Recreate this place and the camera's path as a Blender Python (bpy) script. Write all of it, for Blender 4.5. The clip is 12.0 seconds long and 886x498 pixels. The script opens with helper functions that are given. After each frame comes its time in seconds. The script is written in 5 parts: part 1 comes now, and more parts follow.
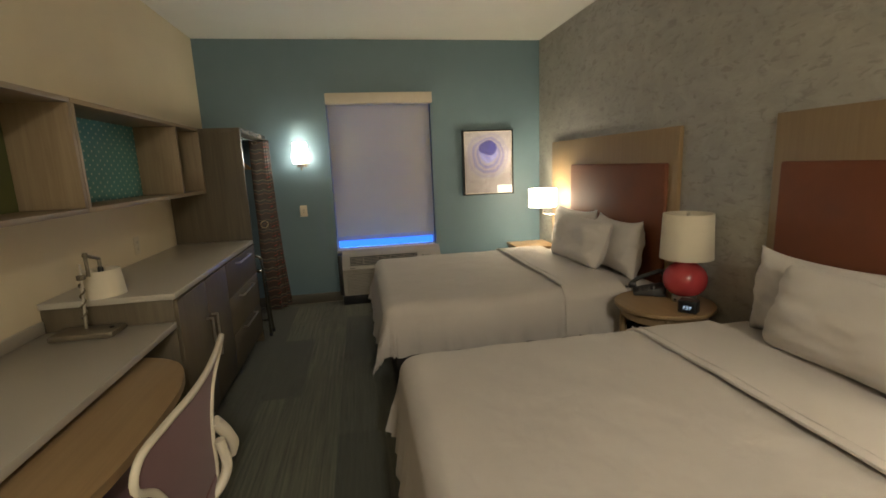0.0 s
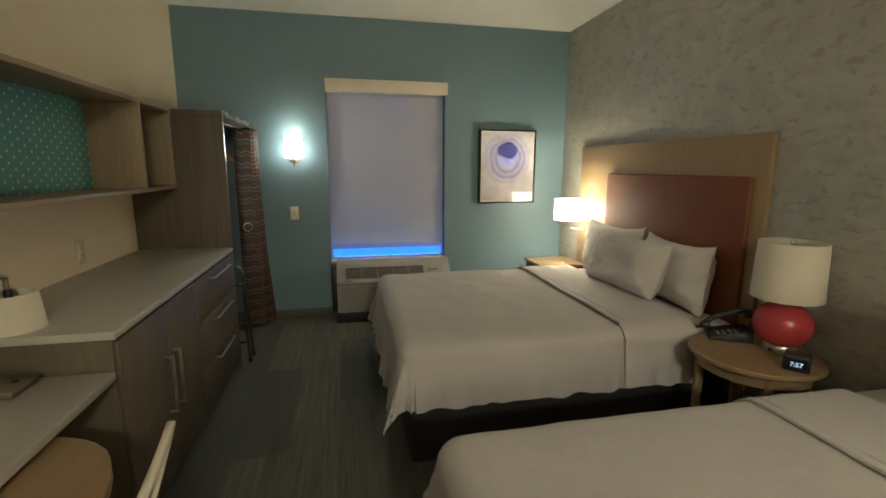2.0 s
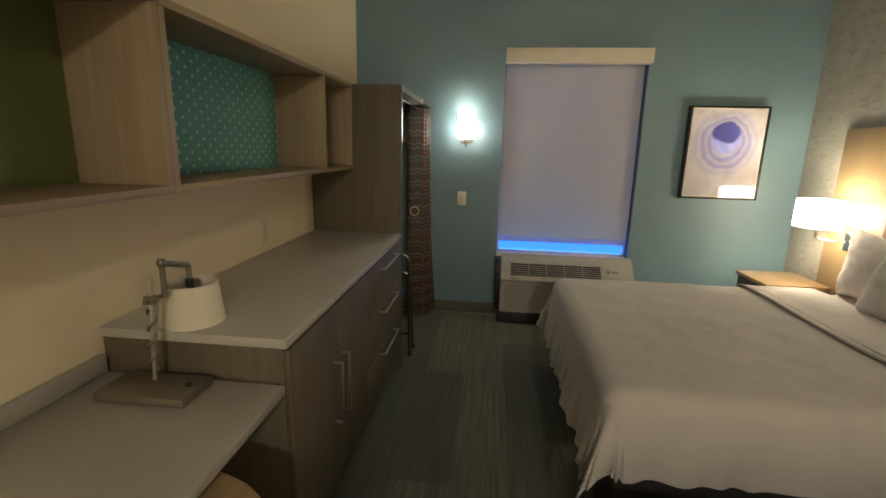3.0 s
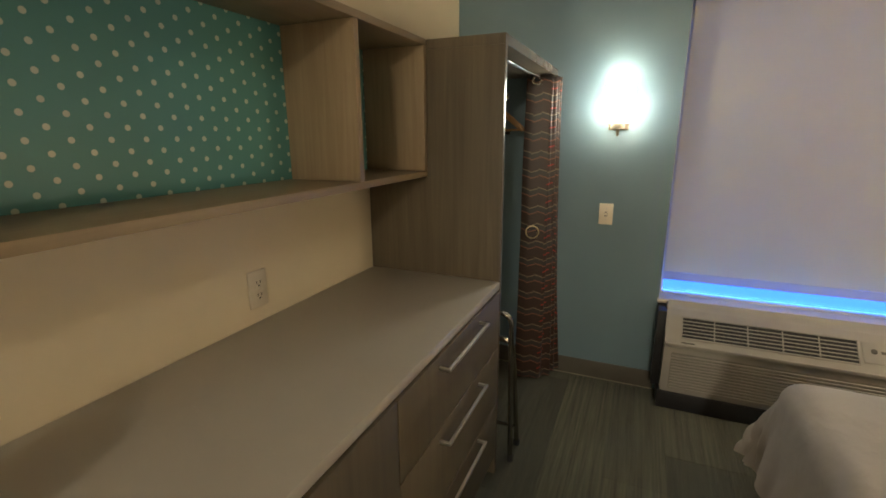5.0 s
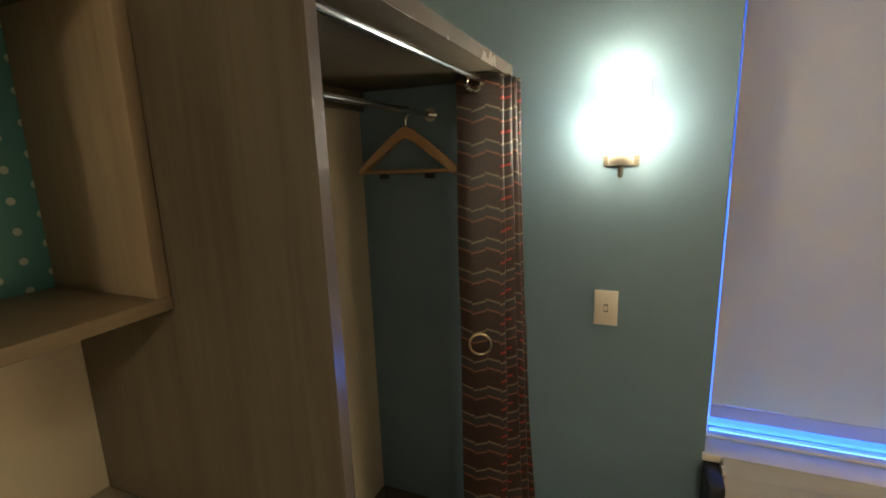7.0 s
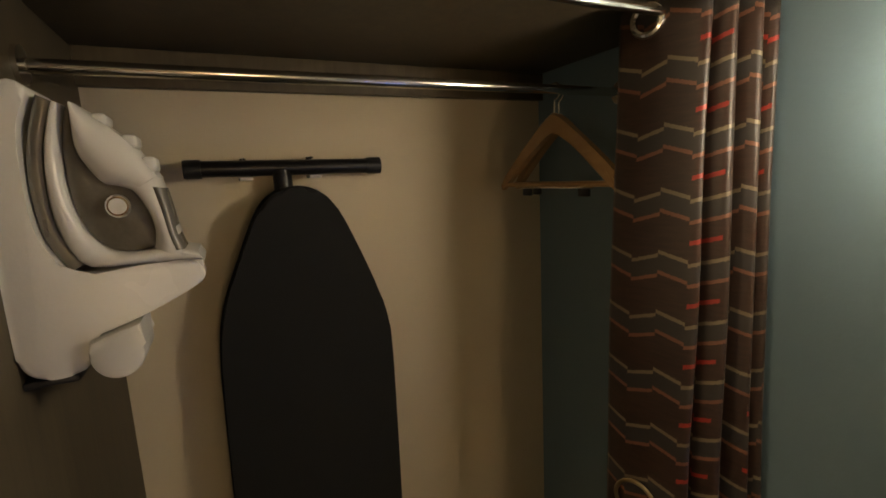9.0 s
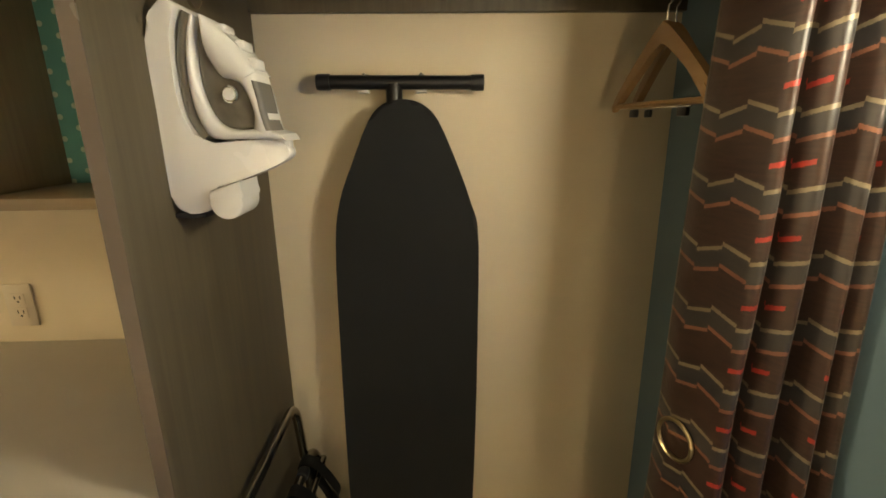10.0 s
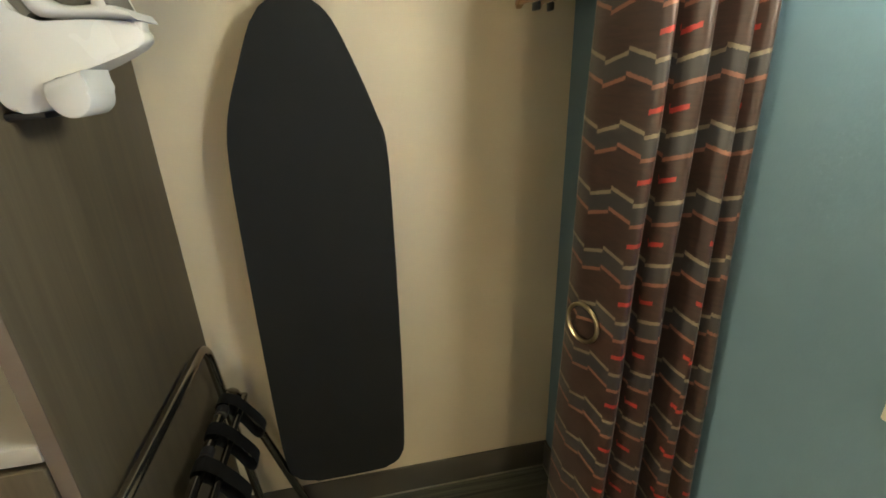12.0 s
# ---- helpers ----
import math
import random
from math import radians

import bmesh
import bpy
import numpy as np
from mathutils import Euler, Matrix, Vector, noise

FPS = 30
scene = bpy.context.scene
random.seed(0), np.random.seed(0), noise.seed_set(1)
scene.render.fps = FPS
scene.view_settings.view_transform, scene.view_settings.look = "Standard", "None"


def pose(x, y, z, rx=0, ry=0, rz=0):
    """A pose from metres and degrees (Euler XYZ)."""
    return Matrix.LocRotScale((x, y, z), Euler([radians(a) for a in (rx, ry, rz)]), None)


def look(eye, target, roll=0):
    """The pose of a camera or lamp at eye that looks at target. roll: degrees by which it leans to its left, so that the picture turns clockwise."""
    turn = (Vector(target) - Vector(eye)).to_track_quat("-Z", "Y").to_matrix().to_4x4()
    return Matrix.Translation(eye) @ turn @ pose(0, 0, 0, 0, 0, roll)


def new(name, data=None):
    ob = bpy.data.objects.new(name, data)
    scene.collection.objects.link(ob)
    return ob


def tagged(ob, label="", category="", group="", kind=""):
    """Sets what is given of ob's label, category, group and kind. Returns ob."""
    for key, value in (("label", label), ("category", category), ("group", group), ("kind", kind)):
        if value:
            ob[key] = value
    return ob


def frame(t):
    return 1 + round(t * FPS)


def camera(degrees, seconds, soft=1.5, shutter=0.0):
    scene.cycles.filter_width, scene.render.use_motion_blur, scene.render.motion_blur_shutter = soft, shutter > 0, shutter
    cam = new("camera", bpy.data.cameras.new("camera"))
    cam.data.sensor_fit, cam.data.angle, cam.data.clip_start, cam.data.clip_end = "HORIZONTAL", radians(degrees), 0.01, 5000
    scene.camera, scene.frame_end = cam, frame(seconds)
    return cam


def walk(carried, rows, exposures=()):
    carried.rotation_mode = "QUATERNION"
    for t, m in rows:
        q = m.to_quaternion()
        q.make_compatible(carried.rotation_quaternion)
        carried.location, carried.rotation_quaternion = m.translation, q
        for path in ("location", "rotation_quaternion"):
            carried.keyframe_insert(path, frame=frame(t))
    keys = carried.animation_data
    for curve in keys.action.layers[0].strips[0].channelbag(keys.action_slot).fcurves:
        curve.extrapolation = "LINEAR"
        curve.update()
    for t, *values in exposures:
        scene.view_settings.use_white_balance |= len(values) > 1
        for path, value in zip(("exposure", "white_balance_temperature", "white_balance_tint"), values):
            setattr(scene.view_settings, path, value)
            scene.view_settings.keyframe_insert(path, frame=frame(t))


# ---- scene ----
cam = camera(88.2, 12.0, 1.7)
PATH = [
    (0, (1.461, -4.912, 1.412), (1.799, -2.975, 1.047), -2.4),
    (0.5, (1.48, -4.848, 1.427), (2.178, -3.009, 1.067), -0.6),
    (1, (1.437, -4.729, 1.429), (2.361, -2.994, 1.059), 0.5),
    (1.5, (1.372, -4.555, 1.411), (2.219, -2.785, 1.024), 1.5),
    (2, (1.332, -4.269, 1.404), (1.738, -2.342, 1.051), 0.2),
    (2.5, (1.247, -4.043, 1.391), (1.312, -2.081, 1.006), 1.0),
    (3, (1.122, -3.784, 1.402), (0.92, -1.842, 0.969), 1.4),
    (3.5, (1.049, -3.548, 1.373), (0.514, -1.685, 0.878), 0.9),
    (3.7, (1.056, -3.423, 1.374), (0.391, -1.608, 0.861), 0.4),
    (5.5, (1.034, -2.325, 1.443), (0.255, -0.539, 0.991), -0.1),
    (5.8, (1.043, -2.13, 1.451), (0.283, -0.321, 1.061), -0.5),
    (6.3, (1.019, -1.855, 1.452), (0.307, -0.032, 1.039), -0.5),
    (6.5, (0.989, -1.738, 1.457), (0.295, 0.092, 1.044), -0.6),
    (7, (0.935, -1.491, 1.486), (0.18, 0.318, 1.09), -1.9),
    (8.8, (1.034, -0.84, 1.465), (-0.677, 0.152, 1.167), -3.5),
    (9, (1.024, -0.785, 1.472), (-0.761, 0.058, 1.157), -2.8),
    (9.5, (1.071, -0.686, 1.458), (-0.863, -0.356, 1.068), -1.4),
    (10, (1.148, -0.601, 1.411), (-0.781, -0.538, 0.885), -0.7),
    (10.5, (1.183, -0.575, 1.347), (-0.724, -0.606, 0.744), -0.1),
    (11, (1.205, -0.589, 1.315), (-0.667, -0.64, 0.615), -0.6),
    (11.5, (1.201, -0.578, 1.307), (-0.652, -0.525, 0.556), -1.0),
    (12, (1.142, -0.564, 1.323), (-0.681, -0.21, 0.581), -1.9),
]
walk(cam, [(t, look(eye, target, roll)) for t, eye, target, roll in PATH], [(0, 2.8, 6300, 2), (0.5, 2.72, 6200, 0), (1, 2.52, 6050, 1), (1.5, 2.45, 6000, -1), (2.0, 2.92, 6050, -4), (2.5, 3.0, 6250, 0), (3.5, 3.05, 6300, 1), (5.5, 3.5, 6600, 4), (7.2, 3.25, 6750, 4), (9, 2.78, 8100, 9), (9.5, 3.6, 8400, 7), (10.5, 4.15, 7000, -3), (11.5, 4.42, 6650, -3), (12, 4.4, 6250, -4)])

# ---- world and lamps ----
world = bpy.data.worlds.new("dusk")
scene.world = world
world.use_nodes = True
world.node_tree.nodes["Background"].inputs[0].default_value = (0.03, 0.16, 1.0, 1)
world.node_tree.nodes["Background"].inputs[1].default_value = 0.13

# area lamp added in the window's opening behind the blind, standing in for blue dusk from below
dusk = bpy.data.lights.new("added_dusk_lamp", "AREA")
dusk.shape, dusk.size, dusk.size_y = "RECTANGLE", 1.0, 0.05
dusk.color, dusk.energy = (0.05, 0.22, 1.0), 0.3
dusk_ob = bpy.data.objects.new("added_dusk_lamp", dusk)
dusk_ob.matrix_world = pose(1.71, 0.095, 0.56, 180, 0, 0)
scene.collection.objects.link(dusk_ob)

SCONCE = (1.0, 0.92, 0.8)       # colour of the corner sconce's bulb
BEDSIDE = (1.0, 0.82, 0.6)     # colour of the headboard sconces
FILL = (1.0, 0.89, 0.76)       # unseen fill lamp added on the ceiling by the entrance
SCONCE_GLOW, BEDSIDE_GLOW, BULB_GLOW, FILL_GLOW = 4.6, 3.2, 40.0, 42.0

# ---- plan, in metres: blue window wall at y = 0, working wall at x = 0 ----
EAST, SOUTH, CEIL = 3.45, -7.6, 2.664
WIN = (1.182, 2.245, 0.545, 2.10)
PANEL = (-1.013, -0.99)        # side panel of the closet, from the dresser to its inside
COUNTER_Z, DESK_Z = 0.87, 0.734


# ---- materials ----
class Shader:
    """A node material under construction."""

    def __init__(self, name):
        self.mat = bpy.data.materials.new(name)
        self.mat.use_nodes = True
        self.tree = self.mat.node_tree
        self.bsdf = self.tree.nodes["Principled BSDF"]
        self.coord = self.tree.nodes.new("ShaderNodeTexCoord")

    def add(self, kind, values=(), **props):
        node = self.tree.nodes.new(kind)
        for key, value in props.items():
            setattr(node, key, value)
        for slot, value in dict(values).items():
            self.put(node.inputs[slot], value)
        return node

    def put(self, slot, value):
        if hasattr(value, "is_output"):
            self.tree.links.new(value, slot)
        else:
            slot.default_value = value

    def math(self, how, a, b=0.0, c=0.0):
        return self.add("ShaderNodeMath", {0: a, 1: b, 2: c}, operation=how).outputs[0]

    def mapped(self, scale=(1, 1, 1), where="Object"):
        return self.add("ShaderNodeMapping", {"Vector": self.coord.outputs[where], "Scale": scale}).outputs[0]

    def noise(self, vector, scale, detail=4.0, rough=0.6, distort=0.0):
        return self.add("ShaderNodeTexNoise", {"Vector": vector, "Scale": scale, "Detail": detail, "Roughness": rough, "Distortion": distort}).outputs[0]

    def ramp(self, value, low, high, lo=0.3, hi=0.7):
        spread = self.add("ShaderNodeMapRange", {0: value, 1: lo, 2: hi, 3: 0.0, 4: 1.0}).outputs[0]
        return self.mix(spread, low, high)

    def mix(self, factor, a, b, blend="MIX"):
        node = self.add("ShaderNodeMix", data_type="RGBA", blend_type=blend)
        self.put(node.inputs[0], factor)
        self.put(node.inputs[6], a if hasattr(a, "is_output") else (*a[:3], 1))
        self.put(node.inputs[7], b if hasattr(b, "is_output") else (*b[:3], 1))
        return node.outputs[2]

    def bump(self, height, strength, distance=0.002):
        node = self.add("ShaderNodeBump", {"Height": height, "Strength": strength, "Distance": distance})
        self.put(self.bsdf.inputs["Normal"], node.outputs[0])

    def finish(self, colour=None, rough=0.5, metal=0.0, **more):
        if colour is not None:
            self.put(self.bsdf.inputs["Base Color"], colour if hasattr(colour, "is_output") else (*colour[:3], 1))
        self.put(self.bsdf.inputs["Roughness"], rough)
        self.put(self.bsdf.inputs["Metallic"], metal)
        for key, value in more.items():
            self.put(self.bsdf.inputs[key.replace("_", " ")], value)
        return self.mat


def shade(colour, k):
    return tuple(min(1.0, c * k) for c in colour)


def plain(name, colour, rough=0.5, metal=0.0, vary=0.08, scale=6.0, bump=0.1, grain=250.0, **more):
    """Paint, plastic, stone or metal: broad variation and a fine grain."""
    s = Shader(name)
    v = s.coord.outputs["Object"]
    broad = s.noise(v, scale, 3.0)
    col = s.ramp(broad, shade(colour, 1 - vary), shade(colour, 1 + vary))
    fine = s.noise(v, grain, 2.0)
    if bump:
        s.bump(fine, bump, 0.001)
    worn = s.math("MULTIPLY_ADD", broad, 0.16, rough - 0.08)
    return s.finish(col, worn, metal, **more)


def wood(name, dark, light, along="z", rough=0.45, fine=1.0, bump=0.12):
    """Wood-grain laminate: long streaks along one axis."""
    s = Shader(name)
    long, wide = 1.6 * fine, 38.0 * fine
    scale = {"x": (long, wide, wide), "y": (wide, long, wide), "z": (wide, wide, long)}[along]
    v = s.mapped(scale)
    streak = s.noise(v, 1.0, 5.0, 0.65, 0.6)
    pores = s.noise(v, 6.0, 2.0)
    broad = s.noise(s.coord.outputs["Object"], 2.5, 2.0)
    col = s.ramp(streak, dark, light, 0.25, 0.75)
    col = s.mix(s.math("MULTIPLY", broad, 0.35), col, shade(dark, 0.85))
    s.bump(pores, bump, 0.0008)
    return s.finish(col, s.math("MULTIPLY_ADD", streak, 0.15, rough - 0.07))


def cloth(name, colour, vary=0.05, weave=900.0, rough=0.9, wrinkle=0.0, sheen=0.15):
    s = Shader(name)
    v = s.coord.outputs["Object"]
    broad = s.noise(v, 3.0, 4.0)
    col = s.ramp(broad, shade(colour, 1 - vary), shade(colour, 1 + vary))
    fold = s.noise(s.mapped((1, 1, 1)), 7.0, 4.0, 0.5, 0.25)
    fibre = s.noise(v, weave, 1.0)
    height = s.math("MULTIPLY_ADD", fold, wrinkle, s.math("MULTIPLY", fibre, 0.06))
    s.bump(height, 0.7, 0.014)
    return s.finish(col, rough, 0.0, Sheen_Weight=sheen, Sheen_Roughness=0.5)


def glow(name, colour, strength, base=(0.8, 0.76, 0.68)):
    """A lit lamp shade: woven fabric that gives off light, with a soft weave."""
    s = Shader(name)
    weave = s.noise(s.mapped((1, 1, 0.3)), 120.0, 2.0)
    lit = s.ramp(weave, shade(colour, 0.86), colour)
    return s.finish(base, 0.8, 0.0, Emission_Color=lit, Emission_Strength=strength)


def make_blue_paint():
    s = Shader("blue_grey_wall_paint")
    v = s.coord.outputs["Object"]
    broad, roll = s.noise(v, 1.7, 4.0), s.noise(v, 140.0, 3.0)
    col = s.ramp(broad, (0.148, 0.222, 0.264), (0.162, 0.243, 0.29))
    s.bump(roll, 0.22, 0.0015)
    return s.finish(col, s.math("MULTIPLY_ADD", broad, 0.1, 0.42))


def make_cream_paint():
    s = Shader("cream_wall_paint")
    v = s.coord.outputs["Object"]
    broad, roll = s.noise(v, 1.4, 4.0), s.noise(v, 130.0, 3.0)
    col = s.ramp(broad, (0.63, 0.535, 0.375), (0.67, 0.575, 0.41))
    s.bump(roll, 0.2, 0.0015)
    return s.finish(col, 0.6)


def make_ceiling_paint():
    s = Shader("ceiling_paint")
    v = s.coord.outputs["Object"]
    s.bump(s.noise(v, 90.0, 4.0), 0.35, 0.003)
    return s.finish(s.ramp(s.noise(v, 1.2, 3.0), (0.84, 0.82, 0.765), (0.88, 0.86, 0.8)), 0.8)


def make_plaster():
    """Grey-beige wallcovering with trowelled swirls."""
    s = Shader("swirled_plaster_wallcovering")
    v = s.coord.outputs["Object"]
    swirl = s.noise(s.mapped((1, 0.8, 1.25)), 6.5, 5.0, 0.6, 1.1)
    fleck = s.noise(s.mapped((1, 1.0, 2.2)), 13.0, 4.0, 0.55, 0.7)
    cloud = s.noise(v, 1.3, 3.0, 0.5, 0.6)
    grit = s.noise(v, 60.0, 4.0)
    col = s.ramp(swirl, (0.325, 0.31, 0.272), (0.41, 0.39, 0.347), 0.34, 0.66)
    col = s.mix(s.add("ShaderNodeMapRange", {0: fleck, 1: 0.55, 2: 0.66, 3: 0.0, 4: 0.85}).outputs[0], col, (0.245, 0.23, 0.198))
    col = s.mix(s.math("MULTIPLY", cloud, 0.45), col, (0.31, 0.295, 0.26))
    s.bump(s.math("MULTIPLY_ADD", grit, 0.2, s.math("ADD", swirl, fleck)), 0.5, 0.008)
    return s.finish(col, s.math("MULTIPLY_ADD", swirl, -0.2, 0.62))


def make_carpet():
    """Dark striated carpet; each plank a little lighter or darker."""
    s = Shader("striated_carpet")
    info = s.add("ShaderNodeObjectInfo").outputs["Random"]
    spot = s.add("ShaderNodeNewGeometry").outputs["Position"]
    line = s.noise(s.add("ShaderNodeMapping", {"Vector": spot, "Scale": (70, 1.6, 1)}).outputs[0], 1.0, 4.0, 0.7)
    tuft = s.noise(spot, 420.0, 2.0)
    col = s.ramp(line, (0.034, 0.036, 0.024), (0.165, 0.16, 0.104), 0.3, 0.74)
    col = s.mix(s.math("MULTIPLY", info, 0.75), col, (0.028, 0.031, 0.022))
    s.bump(s.math("MULTIPLY_ADD", line, 0.5, tuft), 0.8, 0.004)
    return s.finish(col, 0.95, 0.0, Sheen_Weight=0.15)


def make_dots():
    """Teal laminate printed with staggered pale dots."""
    s = Shader("teal_dotted_laminate")
    spot = s.add("ShaderNodeSeparateXYZ", {0: s.coord.outputs["Object"]}).outputs
    pitch, row = 0.075, 0.0248
    line = s.math("MULTIPLY_ADD", spot[2], 1 / row, -0.08)
    shift = s.math("MULTIPLY", s.math("PINGPONG", s.math("FLOOR", line), 1.0), 0.5)
    across = s.math("SUBTRACT", s.math("FRACT", s.math("ADD", s.math("DIVIDE", spot[1], pitch), shift)), 0.5)
    up = s.math("SUBTRACT", s.math("FRACT", line), 0.5)
    away = s.math("SQRT", s.math("ADD", s.math("POWER", s.math("MULTIPLY", across, pitch), 2.0), s.math("POWER", s.math("MULTIPLY", up, row), 2.0)))
    dot = s.add("ShaderNodeMapRange", {0: away, 1: 0.0056, 2: 0.007, 3: 1.0, 4: 0.0}).outputs[0]
    base = s.ramp(s.noise(s.coord.outputs["Object"], 3.0), (0.09, 0.262, 0.246), (0.102, 0.29, 0.272))
    return s.finish(s.mix(dot, base, (0.55, 0.6, 0.5)), 0.4)


def make_chevron():
    """Curtain print: brown ground with stepped lines in cream, peach and red."""
    s = Shader("chevron_curtain_fabric")
    uv = s.add("ShaderNodeSeparateXYZ", {0: s.coord.outputs["UV"]}).outputs
    step = s.math("MULTIPLY", s.math("PINGPONG", uv[0], 0.043), 0.3)
    odd = s.math("PINGPONG", s.math("FLOOR", s.math("DIVIDE", uv[0], 0.043)), 1.0)
    step = s.math("MULTIPLY_ADD", odd, 0.006, step)
    phase = s.math("FRACT", s.math("DIVIDE", s.math("ADD", uv[1], step), 0.097))
    frayed = s.noise(s.mapped((1, 1, 1), "UV"), 420.0, 2.0)
    phase = s.math("MULTIPLY_ADD", s.math("SUBTRACT", frayed, 0.5), 0.055, phase)

    def stripe(mid, half):
        return s.math("LESS_THAN", s.math("ABSOLUTE", s.math("SUBTRACT", phase, mid)), half)

    ground = s.ramp(s.noise(s.mapped((4, 30, 1), "UV"), 6.0), (0.024, 0.0115, 0.007), (0.044, 0.0195, 0.012))
    ground = s.mix(s.math("MULTIPLY", stripe(0.635, 0.14), 0.75), ground, (0.03, 0.03, 0.03))
    col = s.mix(stripe(0.8, 0.031), ground, (0.185, 0.15, 0.094))
    col = s.mix(stripe(0.47, 0.031), col, (0.2, 0.083, 0.048))
    dash = s.math("GREATER_THAN", s.math("FRACT", s.math("DIVIDE", s.math("ADD", uv[0], 0.01), 0.084)), 0.66)
    red = s.math("MULTIPLY", stripe(0.15, 0.036), s.math("MULTIPLY", dash, s.math("GREATER_THAN", uv[0], 0.13)))
    col = s.mix(red, col, (0.33, 0.026, 0.018))
    s.bump(s.noise(s.mapped((1, 1, 1), "UV"), 900.0, 2.0), 0.3, 0.001)
    return s.finish(col, 0.38, 0.0, Sheen_Weight=0.06)


def make_print():
    """Abstract watercolour: violet rings round a dark blue-violet cloud on cream."""
    s = Shader("abstract_watercolour")
    v = s.coord.outputs["Object"]
    wash = s.noise(v, 6.0, 5.0, 0.6, 0.8)
    warp = s.add("ShaderNodeVectorMath", {0: s.add("ShaderNodeTexNoise", {"Vector": v, "Scale": 5.0, "Detail": 4.0}).outputs[1], 1: (0.09, 0.09, 0.09)}, operation="MULTIPLY").outputs[0]
    bent = s.add("ShaderNodeVectorMath", {0: v, 1: warp}, operation="ADD").outputs[0]
    spot = s.add("ShaderNodeSeparateXYZ", {0: bent}).outputs

    def away(cx, cz, rx, rz):
        a = s.math("DIVIDE", s.math("SUBTRACT", spot[0], cx + 0.045), rx)
        b = s.math("DIVIDE", s.math("SUBTRACT", spot[2], cz + 0.045), rz)
        return s.math("SQRT", s.math("ADD", s.math("MULTIPLY", a, a), s.math("MULTIPLY", b, b)))

    ring = away(0.0, 0.08, 0.2, 0.2)
    col = s.ramp(wash, (0.36, 0.315, 0.31), (0.52, 0.475, 0.485))
    streak = s.math("PINGPONG", s.math("MULTIPLY", ring, 8.0), 1.0)
    halo = s.add("ShaderNodeMapRange", {0: s.math("ABSOLUTE", s.math("SUBTRACT", ring, 0.72)), 1: 0.05, 2: 0.6, 3: 0.95, 4: 0.0}).outputs[0]
    col = s.mix(s.math("MULTIPLY", halo, s.math("MULTIPLY_ADD", streak, 0.75, 0.2)), col, (0.17, 0.16, 0.46))
    inner = s.add("ShaderNodeMapRange", {0: away(0.0, 0.1, 0.115, 0.12), 1: 0.8, 2: 1.05, 3: 1.0, 4: 0.0}).outputs[0]
    col = s.mix(inner, col, s.ramp(wash, (0.2, 0.2, 0.6), (0.42, 0.42, 0.74)))
    core = s.add("ShaderNodeMapRange", {0: away(-0.005, 0.15, 0.112, 0.085), 1: 0.8, 2: 1.0, 3: 1.0, 4: 0.0}).outputs[0]
    col = s.mix(core, col, s.ramp(wash, (0.03, 0.027, 0.17), (0.065, 0.06, 0.36)))
    return s.finish(col, 0.7)


def make_glass():
    s = Shader("clear_glass")
    return s.finish((1, 1, 1), 0.02, 0.0, Transmission_Weight=1.0, IOR=1.45)


def make_blind():
    s = Shader("roller_blind_fabric")
    v = s.coord.outputs["Object"]
    weave = s.noise(s.mapped((1, 1, 6)), 260.0, 2.0)
    s.bump(weave, 0.25, 0.0008)
    s.finish(s.ramp(s.noise(v, 1.5, 3.0), (0.76, 0.685, 0.465), (0.81, 0.735, 0.5)), 0.85)
    through_cloth = s.add("ShaderNodeBsdfTranslucent", {"Color": (0.6, 0.64, 0.7, 1)})
    both = s.add("ShaderNodeMixShader", {0: 0.016, 1: s.bsdf.outputs[0], 2: through_cloth.outputs[0]})
    s.tree.links.new(both.outputs[0], s.tree.nodes["Material Output"].inputs[0])
    return s.mat


def make_pocket():
    """Thin single layer of the blind's cloth at its hem, which lets some dusk light through."""
    s = Shader("thin_hem_fabric")
    weave = s.noise(s.mapped((1, 1, 6)), 260.0, 2.0)
    s.bump(weave, 0.25, 0.0008)
    s.finish(s.ramp(weave, (0.6, 0.56, 0.42), (0.68, 0.63, 0.47)), 0.85)
    through_cloth = s.add("ShaderNodeBsdfTranslucent", {"Color": (0.62, 0.66, 0.7, 1)})
    both = s.add("ShaderNodeMixShader", {0: 0.5, 1: s.bsdf.outputs[0], 2: through_cloth.outputs[0]})
    s.tree.links.new(both.outputs[0], s.tree.nodes["Material Output"].inputs[0])
    return s.mat


BLUE, CREAM, CEILING, PLASTER, CARPET = make_blue_paint(), make_cream_paint(), make_ceiling_paint(), make_plaster(), make_carpet()
POCKET = make_pocket()
DOTS, CHEVRON, PRINT, GLASS, BLIND = make_dots(), make_chevron(), make_print(), make_glass(), make_blind()
BROWN = wood("brown_laminate_upright", (0.073, 0.056, 0.034), (0.137, 0.108, 0.067), "z", 0.56)
EDGE = plain("pale_edge_band", (0.15, 0.12, 0.095), 0.25, 0.0, 0.1)
TAN = wood("tan_oak_laminate_upright", (0.225, 0.16, 0.094), (0.35, 0.262, 0.16), "z", 0.45)
TAN_Y = wood("tan_oak_laminate_level", (0.225, 0.16, 0.094), (0.35, 0.262, 0.16), "y", 0.45)
OLIVE = plain("olive_green_laminate", (0.085, 0.095, 0.03), 0.45, 0.0, 0.1)
QUARTZ = plain("white_quartz", (0.4, 0.368, 0.318), 0.32, 0.0, 0.025, 5.0, 0.03, 400.0)
WHITE = plain("warm_white_plastic", (0.66, 0.63, 0.57), 0.4, 0.0, 0.04)
ALMOND = plain("almond_outlet_plastic", (0.58, 0.505, 0.38), 0.4, 0.0, 0.03)
